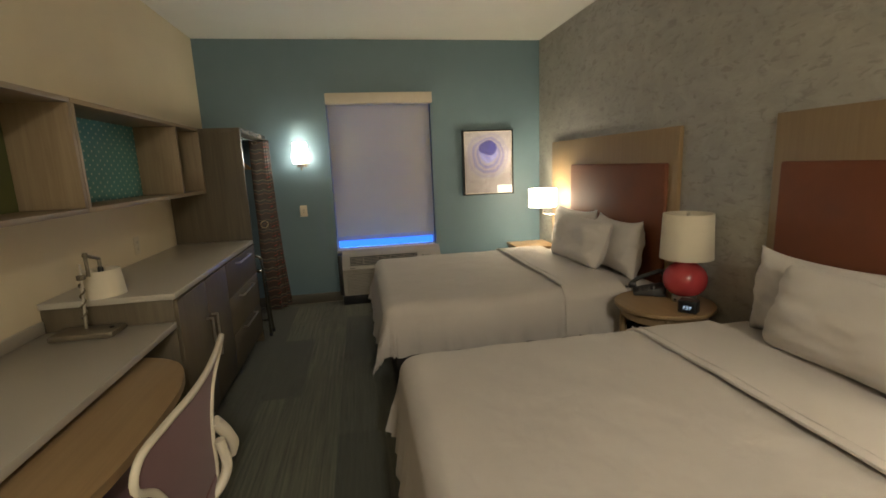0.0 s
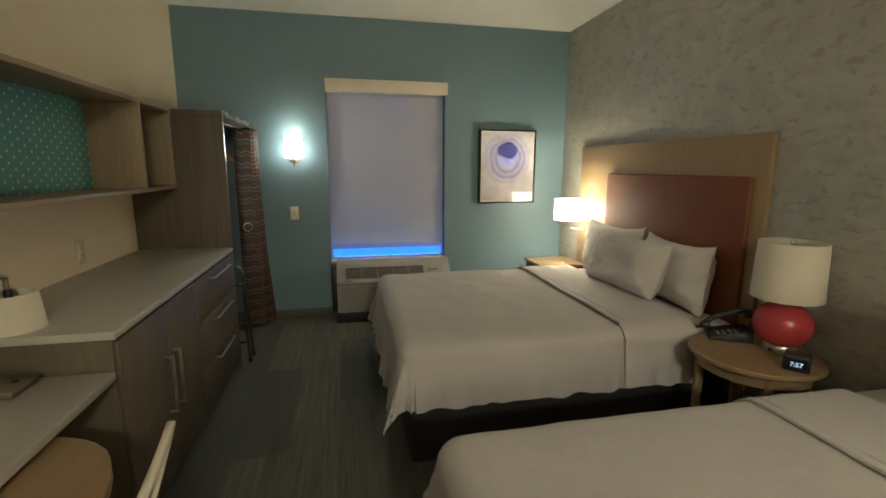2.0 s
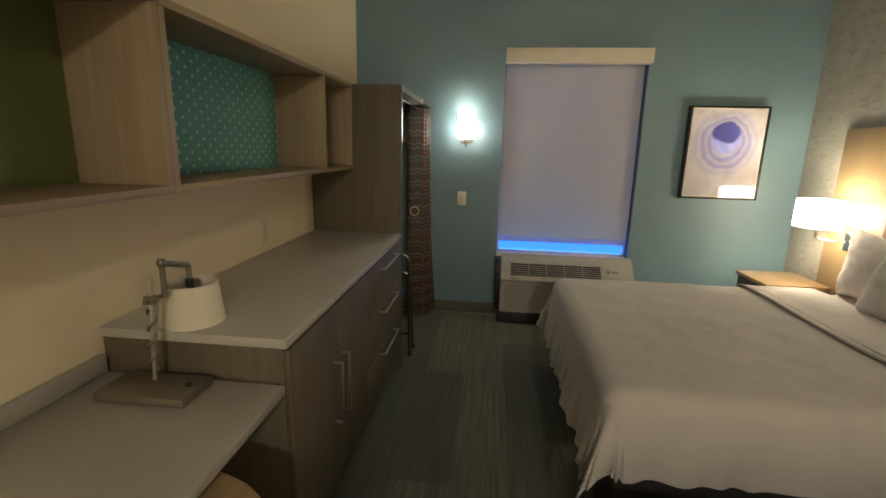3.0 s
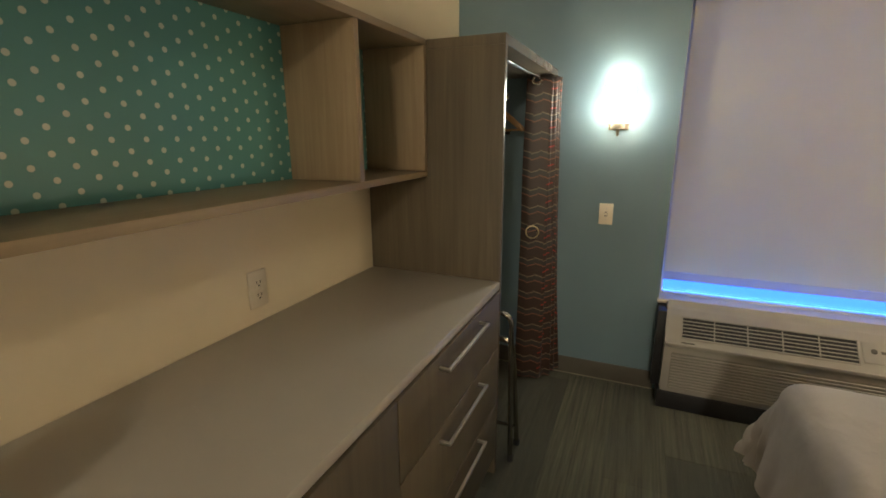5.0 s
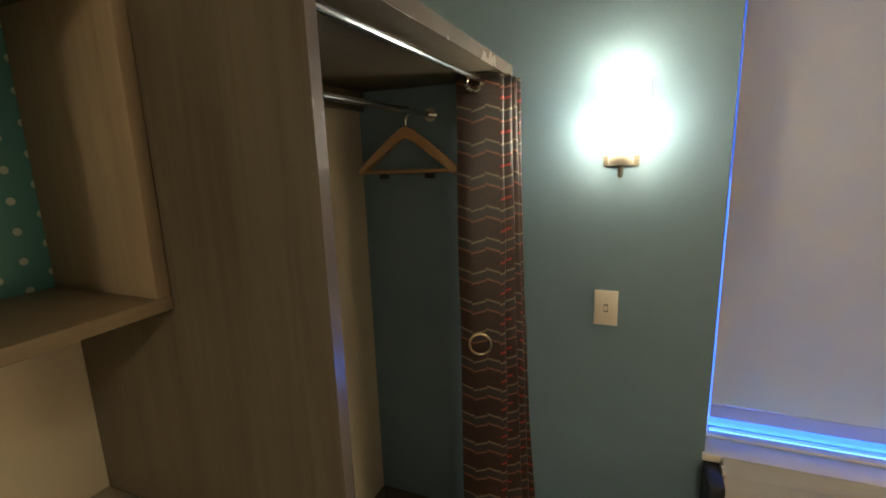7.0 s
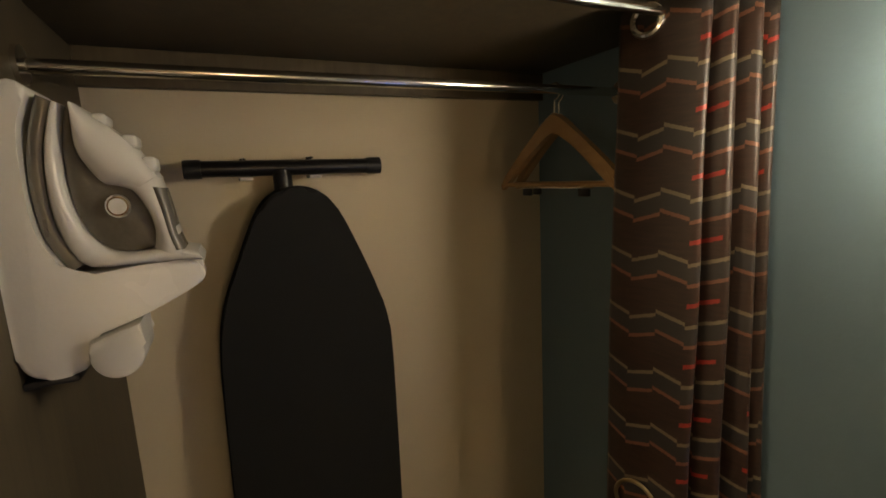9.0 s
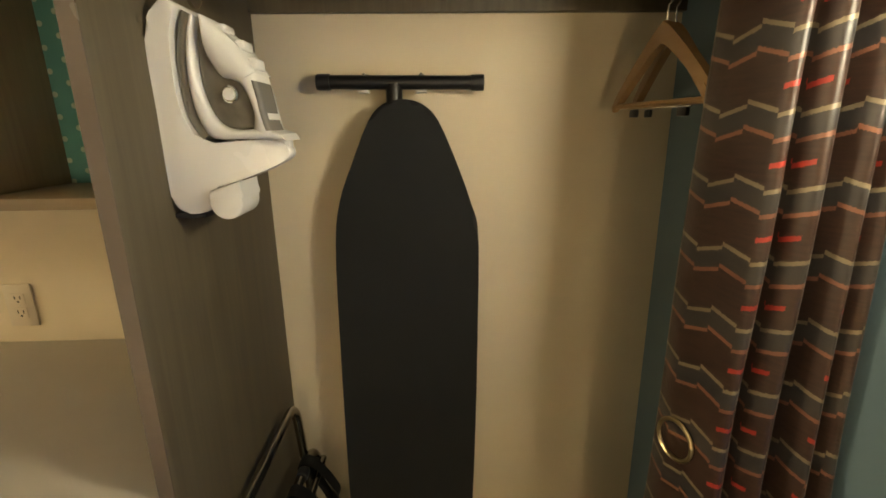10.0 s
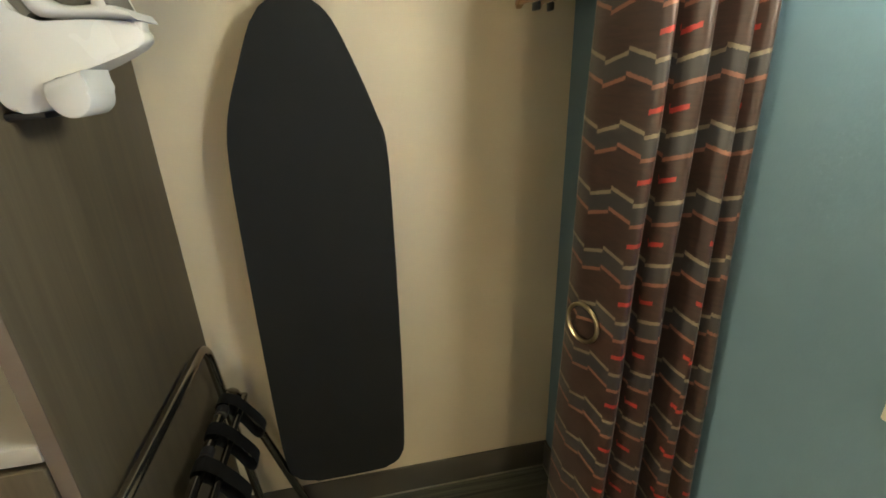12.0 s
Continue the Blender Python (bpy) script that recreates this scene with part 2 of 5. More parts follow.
IVORY = plain("ivory_plate", (0.7, 0.62, 0.5), 0.35, 0.0, 0.03)
GREIGE = plain("beige_grey_plastic", (0.37, 0.345, 0.305), 0.45, 0.0, 0.05)
DARK = plain("dark_plastic", (0.014, 0.014, 0.016), 0.45, 0.0, 0.15)
BLACKMETAL = plain("black_coated_steel", (0.012, 0.012, 0.013), 0.35, 0.3, 0.15)
GREY = plain("smoky_grey_plastic", (0.15, 0.14, 0.125), 0.25, 0.0, 0.1)
TANK = plain("smoky_brown_tank_plastic", (0.13, 0.115, 0.09), 0.2, 0.0, 0.2, 30.0)
# the cover's beige made darker, as shade between the louvers
RECESS = plain("shade_coloured_beige_plastic", (0.24, 0.225, 0.2), 0.6, 0.0, 0.1)
# metal coloured dark for the shadowed groove between holder and iron
SOLE = plain("shadow_darkened_metal", (0.2, 0.19, 0.17), 0.4, 0.8, 0.1)
CHROME = plain("chrome", (0.72, 0.7, 0.66), 0.14, 1.0, 0.05, 8.0, 0.0)
# chrome with the dark surroundings it reflects put into its base colour
RACKCHROME = plain("reflection_darkened_chrome", (0.4, 0.385, 0.36), 0.12, 1.0, 0.08, 8.0, 0.0)
NICKEL = plain("brushed_nickel", (0.6, 0.56, 0.5), 0.32, 1.0, 0.08)
BRONZE = plain("antique_bronze", (0.2, 0.17, 0.125), 0.42, 0.6, 0.15)
BRASS = plain("brass", (0.58, 0.47, 0.28), 0.28, 1.0, 0.1)
TRIM = plain("grey_vinyl_baseboard", (0.095, 0.085, 0.066), 0.5, 0.0, 0.1)
CAULK = plain("pale_caulk", (0.3, 0.27, 0.2), 0.7, 0.0, 0.2, 40.0)
LINEN = cloth("white_bed_linen", (0.45, 0.412, 0.385), 0.03, 900.0, 0.9, 1.2)
SHEET = cloth("white_sheet", (0.495, 0.452, 0.42), 0.03, 900.0, 0.9, 0.7)
# grey carries the soft shadow line along the sheet's fold
PIPING = cloth("shadow_grey_piping", (0.45, 0.42, 0.39), 0.05)
PILLOW = cloth("white_pillowcase", (0.56, 0.518, 0.485), 0.03, 900.0, 0.9, 0.5)
BLACKCLOTH = cloth("charcoal_board_cover", (0.011, 0.011, 0.0105), 0.15, 700.0, 0.9, 0.12, 0.0)
STRAP = cloth("black_webbing", (0.009, 0.009, 0.009), 0.1, 500.0, 0.8, 0.0, 0.0)
BASECLOTH = cloth("dark_box_spring_cover", (0.02, 0.017, 0.016), 0.1, 500.0, 0.9, 0.1, 0.0)
SHADECLOTH = cloth("beige_lamp_shade", (0.6, 0.54, 0.43), 0.04, 500.0, 0.85, 0.03)
LEATHER = plain("rust_brown_leather", (0.155, 0.046, 0.017), 0.68, 0.0, 0.12, 5.0, 0.25, 160.0)
OAK = wood("honey_oak_panel", (0.24, 0.16, 0.082), (0.31, 0.215, 0.115), "z", 0.42)
OAK_FLAT = wood("honey_oak_top", (0.25, 0.16, 0.08), (0.36, 0.245, 0.13), "y", 0.35)
BEECH = wood("beech_hanger", (0.3, 0.165, 0.068), (0.4, 0.235, 0.105), "x", 0.4)
RED = plain("glazed_red_ceramic", (0.43, 0.05, 0.058), 0.25, 0.0, 0.06, 6.0, 0.0)
MESH = cloth("plum_mesh_fabric", (0.12, 0.045, 0.05), 0.1, 300.0, 0.8)
CHAIRFRAME = plain("cream_chair_plastic", (0.56, 0.5, 0.4), 0.4, 0.0, 0.05)
IRONWHITE = plain("glossy_white_iron_plastic", (0.68, 0.66, 0.62), 0.25, 0.0, 0.03)
GLOW_SCONCE = glow("lit_sconce_glass", SCONCE, SCONCE_GLOW)
GLOW_BEDSIDE = glow("lit_drum_shade", BEDSIDE, BEDSIDE_GLOW)
GLOW_BULB = glow("lit_bulb_glass", BEDSIDE, BULB_GLOW)
GLOW_STRONG = glow("stronger_drum_shade", BEDSIDE, BEDSIDE_GLOW * 1.0)
GLOW_STRONG_BULB = glow("stronger_bulb_glass", BEDSIDE, BULB_GLOW * 0.75)
GLOW_SCONCE_BULB = glow("sconce_bulb_glass", SCONCE, SCONCE_GLOW)
# self-glowing plane added outside, for the blue seen under the blind
BACKDROP = glow("glowing_dusk_plane", (0.03, 0.128, 1.0), 0.42, (0.1, 0.12, 0.2))
GLOW_FILL = glow("fill_lamp_diffuser", FILL, FILL_GLOW)
DIGITS = glow("lit_clock_digits", (0.5, 0.7, 1.0), 0.16)


# ---- mesh tools ----
def box(bm, x0, x1, y0, y1, z0, z1, bevel=0.0, seg=2):
    made = bmesh.ops.create_cube(bm, size=1.0, matrix=Matrix.Translation(((x0 + x1) / 2, (y0 + y1) / 2, (z0 + z1) / 2)) @ Matrix.Diagonal((abs(x1 - x0), abs(y1 - y0), abs(z1 - z0), 1)))
    if bevel:
        edges = {e for v in made["verts"] for e in v.link_edges}
        bmesh.ops.bevel(bm, geom=list(edges), offset=bevel, segments=seg, affect="EDGES", profile=0.5)
    return bm


def boxed(*args, **more):
    return box(bmesh.new(), *args, **more)


def tube(bm, points, r, sides=10, closed=False, cap=True, radii=None):
    """A round bar swept along points."""
    pts = [Vector(p) for p in points]
    count, rings, side = len(pts), [], None
    for i, p in enumerate(pts):
        before = pts[i - 1] if i or closed else p
        after = pts[(i + 1) % count] if i < count - 1 or closed else p
        way = (after - before).normalized()
        if side is None:
            side = way.orthogonal().normalized()
        side = (side - way * side.dot(way)).normalized()
        up = way.cross(side)
        k = radii[i] if radii else r
        rings.append([bm.verts.new(p + k * (math.cos(a) * side + math.sin(a) * up)) for a in (2 * math.pi * j / sides for j in range(sides))])
    for i in range(count if closed else count - 1):
        a, b = rings[i], rings[(i + 1) % count]
        for j in range(sides):
            bm.faces.new((a[j], a[(j + 1) % sides], b[(j + 1) % sides], b[j]))
    if cap and not closed:
        bm.faces.new(rings[0][::-1])
        bm.faces.new(rings[-1])
    return bm


def rounded(points, radius, steps=5):
    """Points of a bent rod: the corners of a polyline turned into arcs."""
    pts, out = [Vector(p) for p in points], []
    out.append(pts[0])
    for a, b, c in zip(pts, pts[1:], pts[2:]):
        u, v = (a - b).normalized(), (c - b).normalized()
        k = min(radius, (a - b).length * 0.45, (c - b).length * 0.45)
        start, end = b + u * k, b + v * k
        for i in range(steps + 1):
            t = i / steps
            out.append((1 - t) ** 2 * start + 2 * t * (1 - t) * b + t * t * end)
    out.append(pts[-1])
    return out


def lathe(bm, profile, at=(0, 0, 0), sides=32):
    """A turned body from (radius, height) pairs."""
    rings = [[bm.verts.new((at[0] + r * math.cos(2 * math.pi * j / sides), at[1] + r * math.sin(2 * math.pi * j / sides), at[2] + z)) for j in range(sides)] for r, z in profile]
    for a, b in zip(rings, rings[1:]):
        for j in range(sides):
            bm.faces.new((a[j], a[(j + 1) % sides], b[(j + 1) % sides], b[j]))
    if profile[0][0] > 1e-4:
        bm.faces.new(rings[0][::-1])
    if profile[-1][0] > 1e-4:
        bm.faces.new(rings[-1])
    return bm


def shell(bm, profile, at, thick, sides=40):
    """An open-ended shade with a real thickness."""
    inner = [(r - thick, z) for r, z in reversed(profile)]
    loop = list(profile) + inner
    rings = [[bm.verts.new((at[0] + r * math.cos(2 * math.pi * j / sides), at[1] + r * math.sin(2 * math.pi * j / sides), at[2] + z)) for j in range(sides)] for r, z in loop]
    for a, b in zip(rings, rings[1:] + rings[:1]):
        for j in range(sides):
            bm.faces.new((a[j], a[(j + 1) % sides], b[(j + 1) % sides], b[j]))
    return bm


def slab(bm, outline, axis, low, high, bevel=0.0, seg=2):
    """A flat shape of some thickness: a 2D outline pushed along x, y or z."""
    def at(p, k):
        return {"x": (k, p[0], p[1]), "y": (p[0], k, p[1]), "z": (p[0], p[1], k)}[axis]
    a = [bm.verts.new(at(p, low)) for p in outline]
    b = [bm.verts.new(at(p, high)) for p in outline]
    faces = [bm.faces.new(a[::-1]), bm.faces.new(b)]
    n = len(outline)
    for i in range(n):
        faces.append(bm.faces.new((a[i], a[(i + 1) % n], b[(i + 1) % n], b[i])))
    if bevel:
        rim = {e for f in faces[:2] for e in f.edges}
        bmesh.ops.bevel(bm, geom=list(rim), offset=bevel, segments=seg, affect="EDGES", profile=0.5)
    return bm


def smooth_outline(points, steps=4):
    """A closed outline rounded through its points."""
    pts, n, out = [Vector(p) for p in points], len(points), []
    for i in range(n):
        p0, p1, p2, p3 = pts[i - 1], pts[i], pts[(i + 1) % n], pts[(i + 2) % n]
        for k in range(steps):
            t = k / steps
            out.append(0.5 * ((2 * p1) + (p2 - p0) * t + (2 * p0 - 5 * p1 + 4 * p2 - p3) * t * t + (3 * p1 - p0 - 3 * p2 + p3) * t ** 3))
    return out


def mesh_from(name, bm, material, smooth=True):
    bmesh.ops.recalc_face_normals(bm, faces=bm.faces[:])
    data = bpy.data.meshes.new(name)
    bm.to_mesh(data)
    bm.free()
    data.materials.append(material)
    if smooth:
        data.polygons.foreach_set("use_smooth", [True] * len(data.polygons))
        data.set_sharp_from_angle(angle=radians(38))
    return data


def thing(name, at, label, category, group="", kind=""):
    """An empty at the thing's base, the parent of its parts."""
    ob = new(name)
    ob.location = at
    ob.empty_display_size = 0.05
    return tagged(ob, label, category, group, kind)


def base_of(ob):
    while ob.parent:
        ob = ob.parent
    return ob.location


def part(name, bm, material, parent, label=""):
    """One mesh under a thing or a part; bm is in room coordinates."""
    bmesh.ops.translate(bm, verts=bm.verts[:], vec=-Vector(base_of(parent)))
    ob = new(name, mesh_from(name, bm, material))
    ob.parent = parent
    return tagged(ob, label)


def solo(name, bm, material, at, label, category, group="", kind=""):
    """A thing that is a single mesh."""
    bmesh.ops.translate(bm, verts=bm.verts[:], vec=-Vector(at))
    ob = new(name, mesh_from(name, bm, material))
    ob.location = at
    return tagged(ob, label, category, group, kind)


# ---- structure ----
def build_room():
    north = boxed(-0.2, WIN[0], 0, 0.18, 0, CEIL)
    box(north, WIN[1], EAST + 0.2, 0, 0.18, 0, CEIL)
    box(north, WIN[0], WIN[1], 0, 0.18, 0, WIN[2])
    box(north, WIN[0], WIN[1], 0, 0.18, WIN[3], CEIL)
    solo("wall_north", north, BLUE, (0, 0, 0), "blue-grey painted window wall with a tall window opening", "wall", kind="structure")
    solo("wall_west", boxed(-0.2, 0, SOUTH, 0, 0, CEIL), CREAM, (0, SOUTH, 0), "cream painted wall behind the desk and dresser", "wall", kind="structure")
    solo("wall_east", boxed(EAST, EAST + 0.2, SOUTH, 0, 0, CEIL), PLASTER, (EAST, SOUTH, 0), "grey-beige swirled wallcovering behind the headboards", "wall", kind="structure")
    solo("wall_south", boxed(-0.2, EAST + 0.2, SOUTH - 0.2, SOUTH, 0, CEIL), CREAM, (0, SOUTH, 0), "plain cream painted wall at the room's other end", "wall", kind="structure")
    solo("ceiling", boxed(-0.2, EAST + 0.2, SOUTH - 0.2, 0.18, CEIL, CEIL + 0.15), CEILING, (0, SOUTH, CEIL), "pale textured flat painted ceiling", "ceiling", kind="structure")
    for name, size in (("baseboard", (0.0, 1.2, -0.008, 0, 0.0, 0.106)), ("baseboard", (2.34, EAST, -0.008, 0, 0.0, 0.098)),
                       ("baseboard", (0, 0.008, -0.985, -0.008, 0.0, 0.106)), ("baseboard", (EAST - 0.008, EAST, SOUTH, -0.008, 0.0, 0.098))):
        solo(name, boxed(*size, bevel=0.003), TRIM, (size[0], size[2], 0), "grey-brown vinyl baseboard along the wall", "baseboard", kind="structure")
    bead = boxed(0.0, 1.2, -0.013, -0.0082, 0, 0.005, bevel=0.0015)
    box(bead, 0.0082, 0.013, -0.985, -0.013, 0, 0.005, bevel=0.0015)
    solo("trim", bead, CAULK, (0, 0, 0), "pale bead of caulk at the baseboard's foot", "trim", kind="structure")


def build_window():
    x0, x1, z0, z1 = WIN
    win = thing("window_1", (x0, 0.1, z0), "tall window with blue dusk light behind its blind", "window", kind="structure")
    frame_bm = boxed(x0, x0 + 0.018, 0.09, 0.15, z0, z1, bevel=0.004)
    box(frame_bm, x1 - 0.018, x1, 0.09, 0.15, z0, z1, bevel=0.004)
    box(frame_bm, x0 + 0.018, x1 - 0.018, 0.09, 0.15, z1 - 0.045, z1, bevel=0.004)
    box(frame_bm, x0 + 0.018, x1 - 0.018, 0.09, 0.15, z0, z0 + 0.012, bevel=0.004)
    part("window_frame", frame_bm, WHITE, win)
    pane = part("pane", boxed(x0 + 0.018, x1 - 0.018, 0.116, 0.122, z0 + 0.012, z1 - 0.045), GLASS, win)
    pane.visible_shadow = False
    part("window_sill", boxed(x0 - 0.006, x1 + 0.024, -0.014, 0.09, z0 - 0.02, z0 + 0.004, bevel=0.004), IVORY, win, "cream stone window sill")


def build_blind():
    x0, x1 = WIN[0] + 0.014, WIN[1] - 0.01
    blind = thing("roller_blind", (1.71, 0.05, 2.05), "beige roller blind, lowered nearly to the sill", "blind")
    part("head_box", boxed(1.182, 2.252, -0.088, -0.001, 2.042, 2.146, bevel=0.004), IVORY, blind, "cream boxed fascia above the blind")
    bm = bmesh.new()
    rows = [[bm.verts.new((x0 + (x1 - x0) * i / 24, 0.05 + 0.0015 * math.sin(i * 0.7 + z * 2), 0.69 + (2.098 - 0.69) * z / 20)) for i in range(25)] for z in range(21)]
    for a, b in zip(rows, rows[1:]):
        for i in range(24):
            bm.faces.new((a[i], a[i + 1], b[i + 1], b[i]))
    bmesh.ops.solidify(bm, geom=bm.faces[:], thickness=0.0012)
    part("fabric", bm, BLIND, blind)
    part("hem_pocket", boxed(x0, x1, 0.0488, 0.0498, 0.645, 0.6855), POCKET, blind, "thin hem glowing with blue dusk light")
    part("hem_seam", boxed(x0, x1, 0.0465, 0.0515, 0.686, 0.6895, bevel=0.001), POCKET, blind, "stitched seam above the hem")
    # the shadow gap beside the blind, put in as a dark strip
    part("shadow_gap_strip", boxed(WIN[1] - 0.006, WIN[1] - 0.001, 0.03, 0.07, WIN[2] + 0.006, 2.05), DARK, blind, "dark slim strip standing in for the shadow gap")


def build_air_conditioner():
    x0, x1, y0 = 1.224, 2.27, -0.197
    unit = thing("air_conditioner", (1.75, -0.1, 0.0), "beige through-wall air conditioner below the window sill", "air conditioner")
    part("base", boxed(1.212, x1 - 0.01, -0.186, -0.001, 0.0, 0.094, bevel=0.003), DARK, unit, "black recessed base")
    part("sleeve", boxed(1.18, 1.222, -0.13, -0.001, 0.096, 0.522, bevel=0.002), DARK, unit, "dark wall sleeve beside the cover")
    body = smooth_outline([(-0.002, 0.098), (-0.155, 0.098), (-0.172, 0.112), (-0.178, 0.3), (-0.184, 0.352), (y0, 0.362), (y0 - 0.002, 0.378), (-0.186, 0.392), (-0.075, 0.507), (-0.055, 0.519), (-0.002, 0.522)], 3)
    part("cover", slab(bmesh.new(), [tuple(p) for p in body], "x", x0, x1, 0.012, 3), GREIGE, unit, "moulded beige plastic cover")
    foot, head = (-0.186, 0.392), (-0.075, 0.507)
    slope = math.atan2(head[1] - foot[1], head[0] - foot[0])
    tilt = Matrix.Translation((0, *foot)) @ Matrix.Rotation(slope, 4, "X")

    def tilted(x_a, x_b, u0, u1, d0, d1, bevel=0.0):
        bm = boxed(x_a, x_b, u0, u1, d0, d1, bevel=bevel)
        bmesh.ops.transform(bm, matrix=tilt, verts=bm.verts[:])
        return bm

    run = math.hypot(head[0] - foot[0], head[1] - foot[1])
    left, right = x0 + 0.078, 2.015
    part("air_outlet", tilted(left, right, 0.022, run - 0.03, 0.001, 0.0045), DARK, unit, "dark air outlet opening")
    for i in range(5):
        u = 0.036 + i * (run - 0.084) / 4
        part("grille_slat", tilted(left, right, u - 0.0025, u + 0.0025, 0.0047, 0.009, 0.001), GREIGE, unit)
    for i in range(1, 5):
        x = left + i * (right - left) / 5
        part("grille_rib", tilted(x - 0.0025, x + 0.0025, 0.022, run - 0.03, 0.0092, 0.0115), GREIGE, unit)
    rim = tilted(left - 0.007, right + 0.007, 0.014, 0.0215, 0.001, 0.008, 0.002)
    for more in (tilted(left - 0.007, right + 0.007, run - 0.0295, run - 0.022, 0.001, 0.008, 0.002), tilted(left - 0.007, left - 0.0005, 0.0217, run - 0.0297, 0.001, 0.008, 0.002), tilted(right + 0.0005, right + 0.007, 0.0217, run - 0.0297, 0.001, 0.008, 0.002)):
        extra = bpy.data.meshes.new("rim")
        more.to_mesh(extra)
        rim.from_mesh(extra)
        more.free()
        bpy.data.meshes.remove(extra)
    part("outlet_rim", rim, GREIGE, unit)
    part("latch", tilted(left + 0.05, left + 0.064, run - 0.042, run - 0.031, 0.009, 0.013, 0.002), DARK, unit, "small dark latch at the outlet")
    panel = part("control_panel", tilted(right + 0.02, x1 - 0.03, 0.03, run - 0.028, 0.001, 0.005, 0.002), GREIGE, unit, "plain control panel lid")
    badge = lathe(bmesh.new(), [(0.012, 0.0052), (0.012, 0.0075), (0.009, 0.009), (0.0, 0.009)], (right + 0.06, run * 0.55, 0), 20)
    bmesh.ops.transform(badge, matrix=tilt, verts=badge.verts[:])
    part("badge", badge, GREY, panel, "round grey badge")
    part("lettering_bar", tilted(right + 0.085, right + 0.14, run * 0.5, run * 0.58, 0.0052, 0.0062), GREY, panel)
    for i in range(12):
        z = 0.122 + i * 0.0165
        part("intake_louver", boxed(x0 + 0.04, x1 - 0.04, -0.1865, -0.176, z, z + 0.0095, bevel=0.002, seg=1), GREIGE, unit)
    # shade behind the louvers is in this sheet's colour
    part("intake_shade_sheet", boxed(x0 + 0.038, x1 - 0.038, -0.1795, -0.175, 0.118, 0.322), RECESS, unit, "sheet coloured darker for the shade behind the louvers")
    part("filter_tab", boxed(1.67, x1 - 0.03, y0 - 0.0035, y0 + 0.001, 0.362, 0.38, bevel=0.0015), GREIGE, unit, "pull edge of the filter door")
    part("badge", boxed(x0 + 0.075, x0 + 0.135, -0.1935, -0.188, 0.386, 0.391), GREY, unit, "small plain grey badge")


def build_backdrop():
    # added plane that gives off blue itself, low outside the window
    solo("backdrop", boxed(-60, 60, 0.6, 80, -3.2, -3.0), BACKDROP, (0, 0.6, -3.2), "added glowing plane that stands in for blue dusk light outside", "backdrop", kind="structure")


build_room()
build_backdrop()
build_window()
build_blind()
build_air_conditioner()


# ---- working wall: dresser, desk, shelf ----
def bar_handle(parent, x, a, b, z0, z1):
    """A square bow handle between (y a, z0) and (y b, z1) that stands off the front at x."""
    bm = bmesh.new()
    if abs(b - a) > abs(z1 - z0):
        box(bm, x + 0.026, x + 0.036, a, b, z0 - 0.005, z0 + 0.005, bevel=0.0015, seg=1)
        for y in (a + 0.005, b - 0.005):
            box(bm, x - 0.001, x + 0.028, y - 0.005, y + 0.005, z0 - 0.0045, z0 + 0.0045, bevel=0.001, seg=1)
    else:
        box(bm, x + 0.026, x + 0.036, a - 0.005, a + 0.005, z0, z1, bevel=0.0015, seg=1)
        for z in (z0 + 0.005, z1 - 0.005):
            box(bm, x - 0.001, x + 0.028, a - 0.0045, a + 0.0045, z - 0.005, z + 0.005, bevel=0.001, seg=1)
    return part("handle", bm, NICKEL, parent, "brushed nickel bow handle")


def build_dresser():
    y0, y1, split = -2.64, PANEL[0] - 0.001, -1.83
    unit = thing("dresser", (0.28, -1.83, 0), "dark brown laminate dresser with three drawers and two doors", "dresser")
    part("body", boxed(0.002, 0.555, y0, y1, 0.09, COUNTER_Z - 0.031, bevel=0.002), BROWN, unit)
    part("toe_kick", boxed(0.01, 0.5, y0 + 0.005, y1, 0.0, 0.0895), DARK, unit, "recessed dark toe kick")
    zs = (0.098, 0.348, 0.602, 0.832)
    for z_low, z_high, grip in zip(zs, zs[1:], (0.332, 0.563, 0.796)):
        front = part("drawer_front", boxed(0.5555, 0.573, split + 0.003, y1 - 0.003, z_low + 0.002, z_high - 0.002, bevel=0.0015), BROWN, unit)
        bar_handle(front, 0.573, -1.6, -1.25, grip, grip)
    for a, b, grip in ((split - 0.003, -2.235, -2.2), (-2.239, y0 + 0.002, -2.285)):
        front = part("door", boxed(0.5555, 0.573, min(a, b), max(a, b), 0.1, 0.83, bevel=0.0015), BROWN, unit)
        bar_handle(front, 0.573, grip, grip, 0.375, 0.628)
    solo("countertop", boxed(0.002, 0.572, -2.652, PANEL[0] - 0.001, COUNTER_Z - 0.03, COUNTER_Z, bevel=0.004), QUARTZ, (0.28, -1.83, COUNTER_Z - 0.03), "white quartz countertop on the dark dresser", "countertop")


def build_desk():
    desk = thing("desk", (0.28, -3.5, 0), "wall desk with a white quartz top beside the dresser", "desk")
    part("desktop", boxed(0.002, 0.565, -4.55, -2.6555, DESK_Z - 0.03, DESK_Z, bevel=0.004), QUARTZ, desk)
    part("backsplash", boxed(0.001, 0.02, -4.55, -2.6555, DESK_Z + 0.0005, DESK_Z + 0.055, bevel=0.003), QUARTZ, desk, "low white upstand against the wall")
    part("side_panel", boxed(0.002, 0.54, -4.55, -4.52, 0.0, DESK_Z - 0.0305, bevel=0.002), BROWN, desk)
    part("apron", boxed(0.05, 0.075, -4.515, -2.66, DESK_Z - 0.13, DESK_Z - 0.0305, bevel=0.002), BROWN, desk)


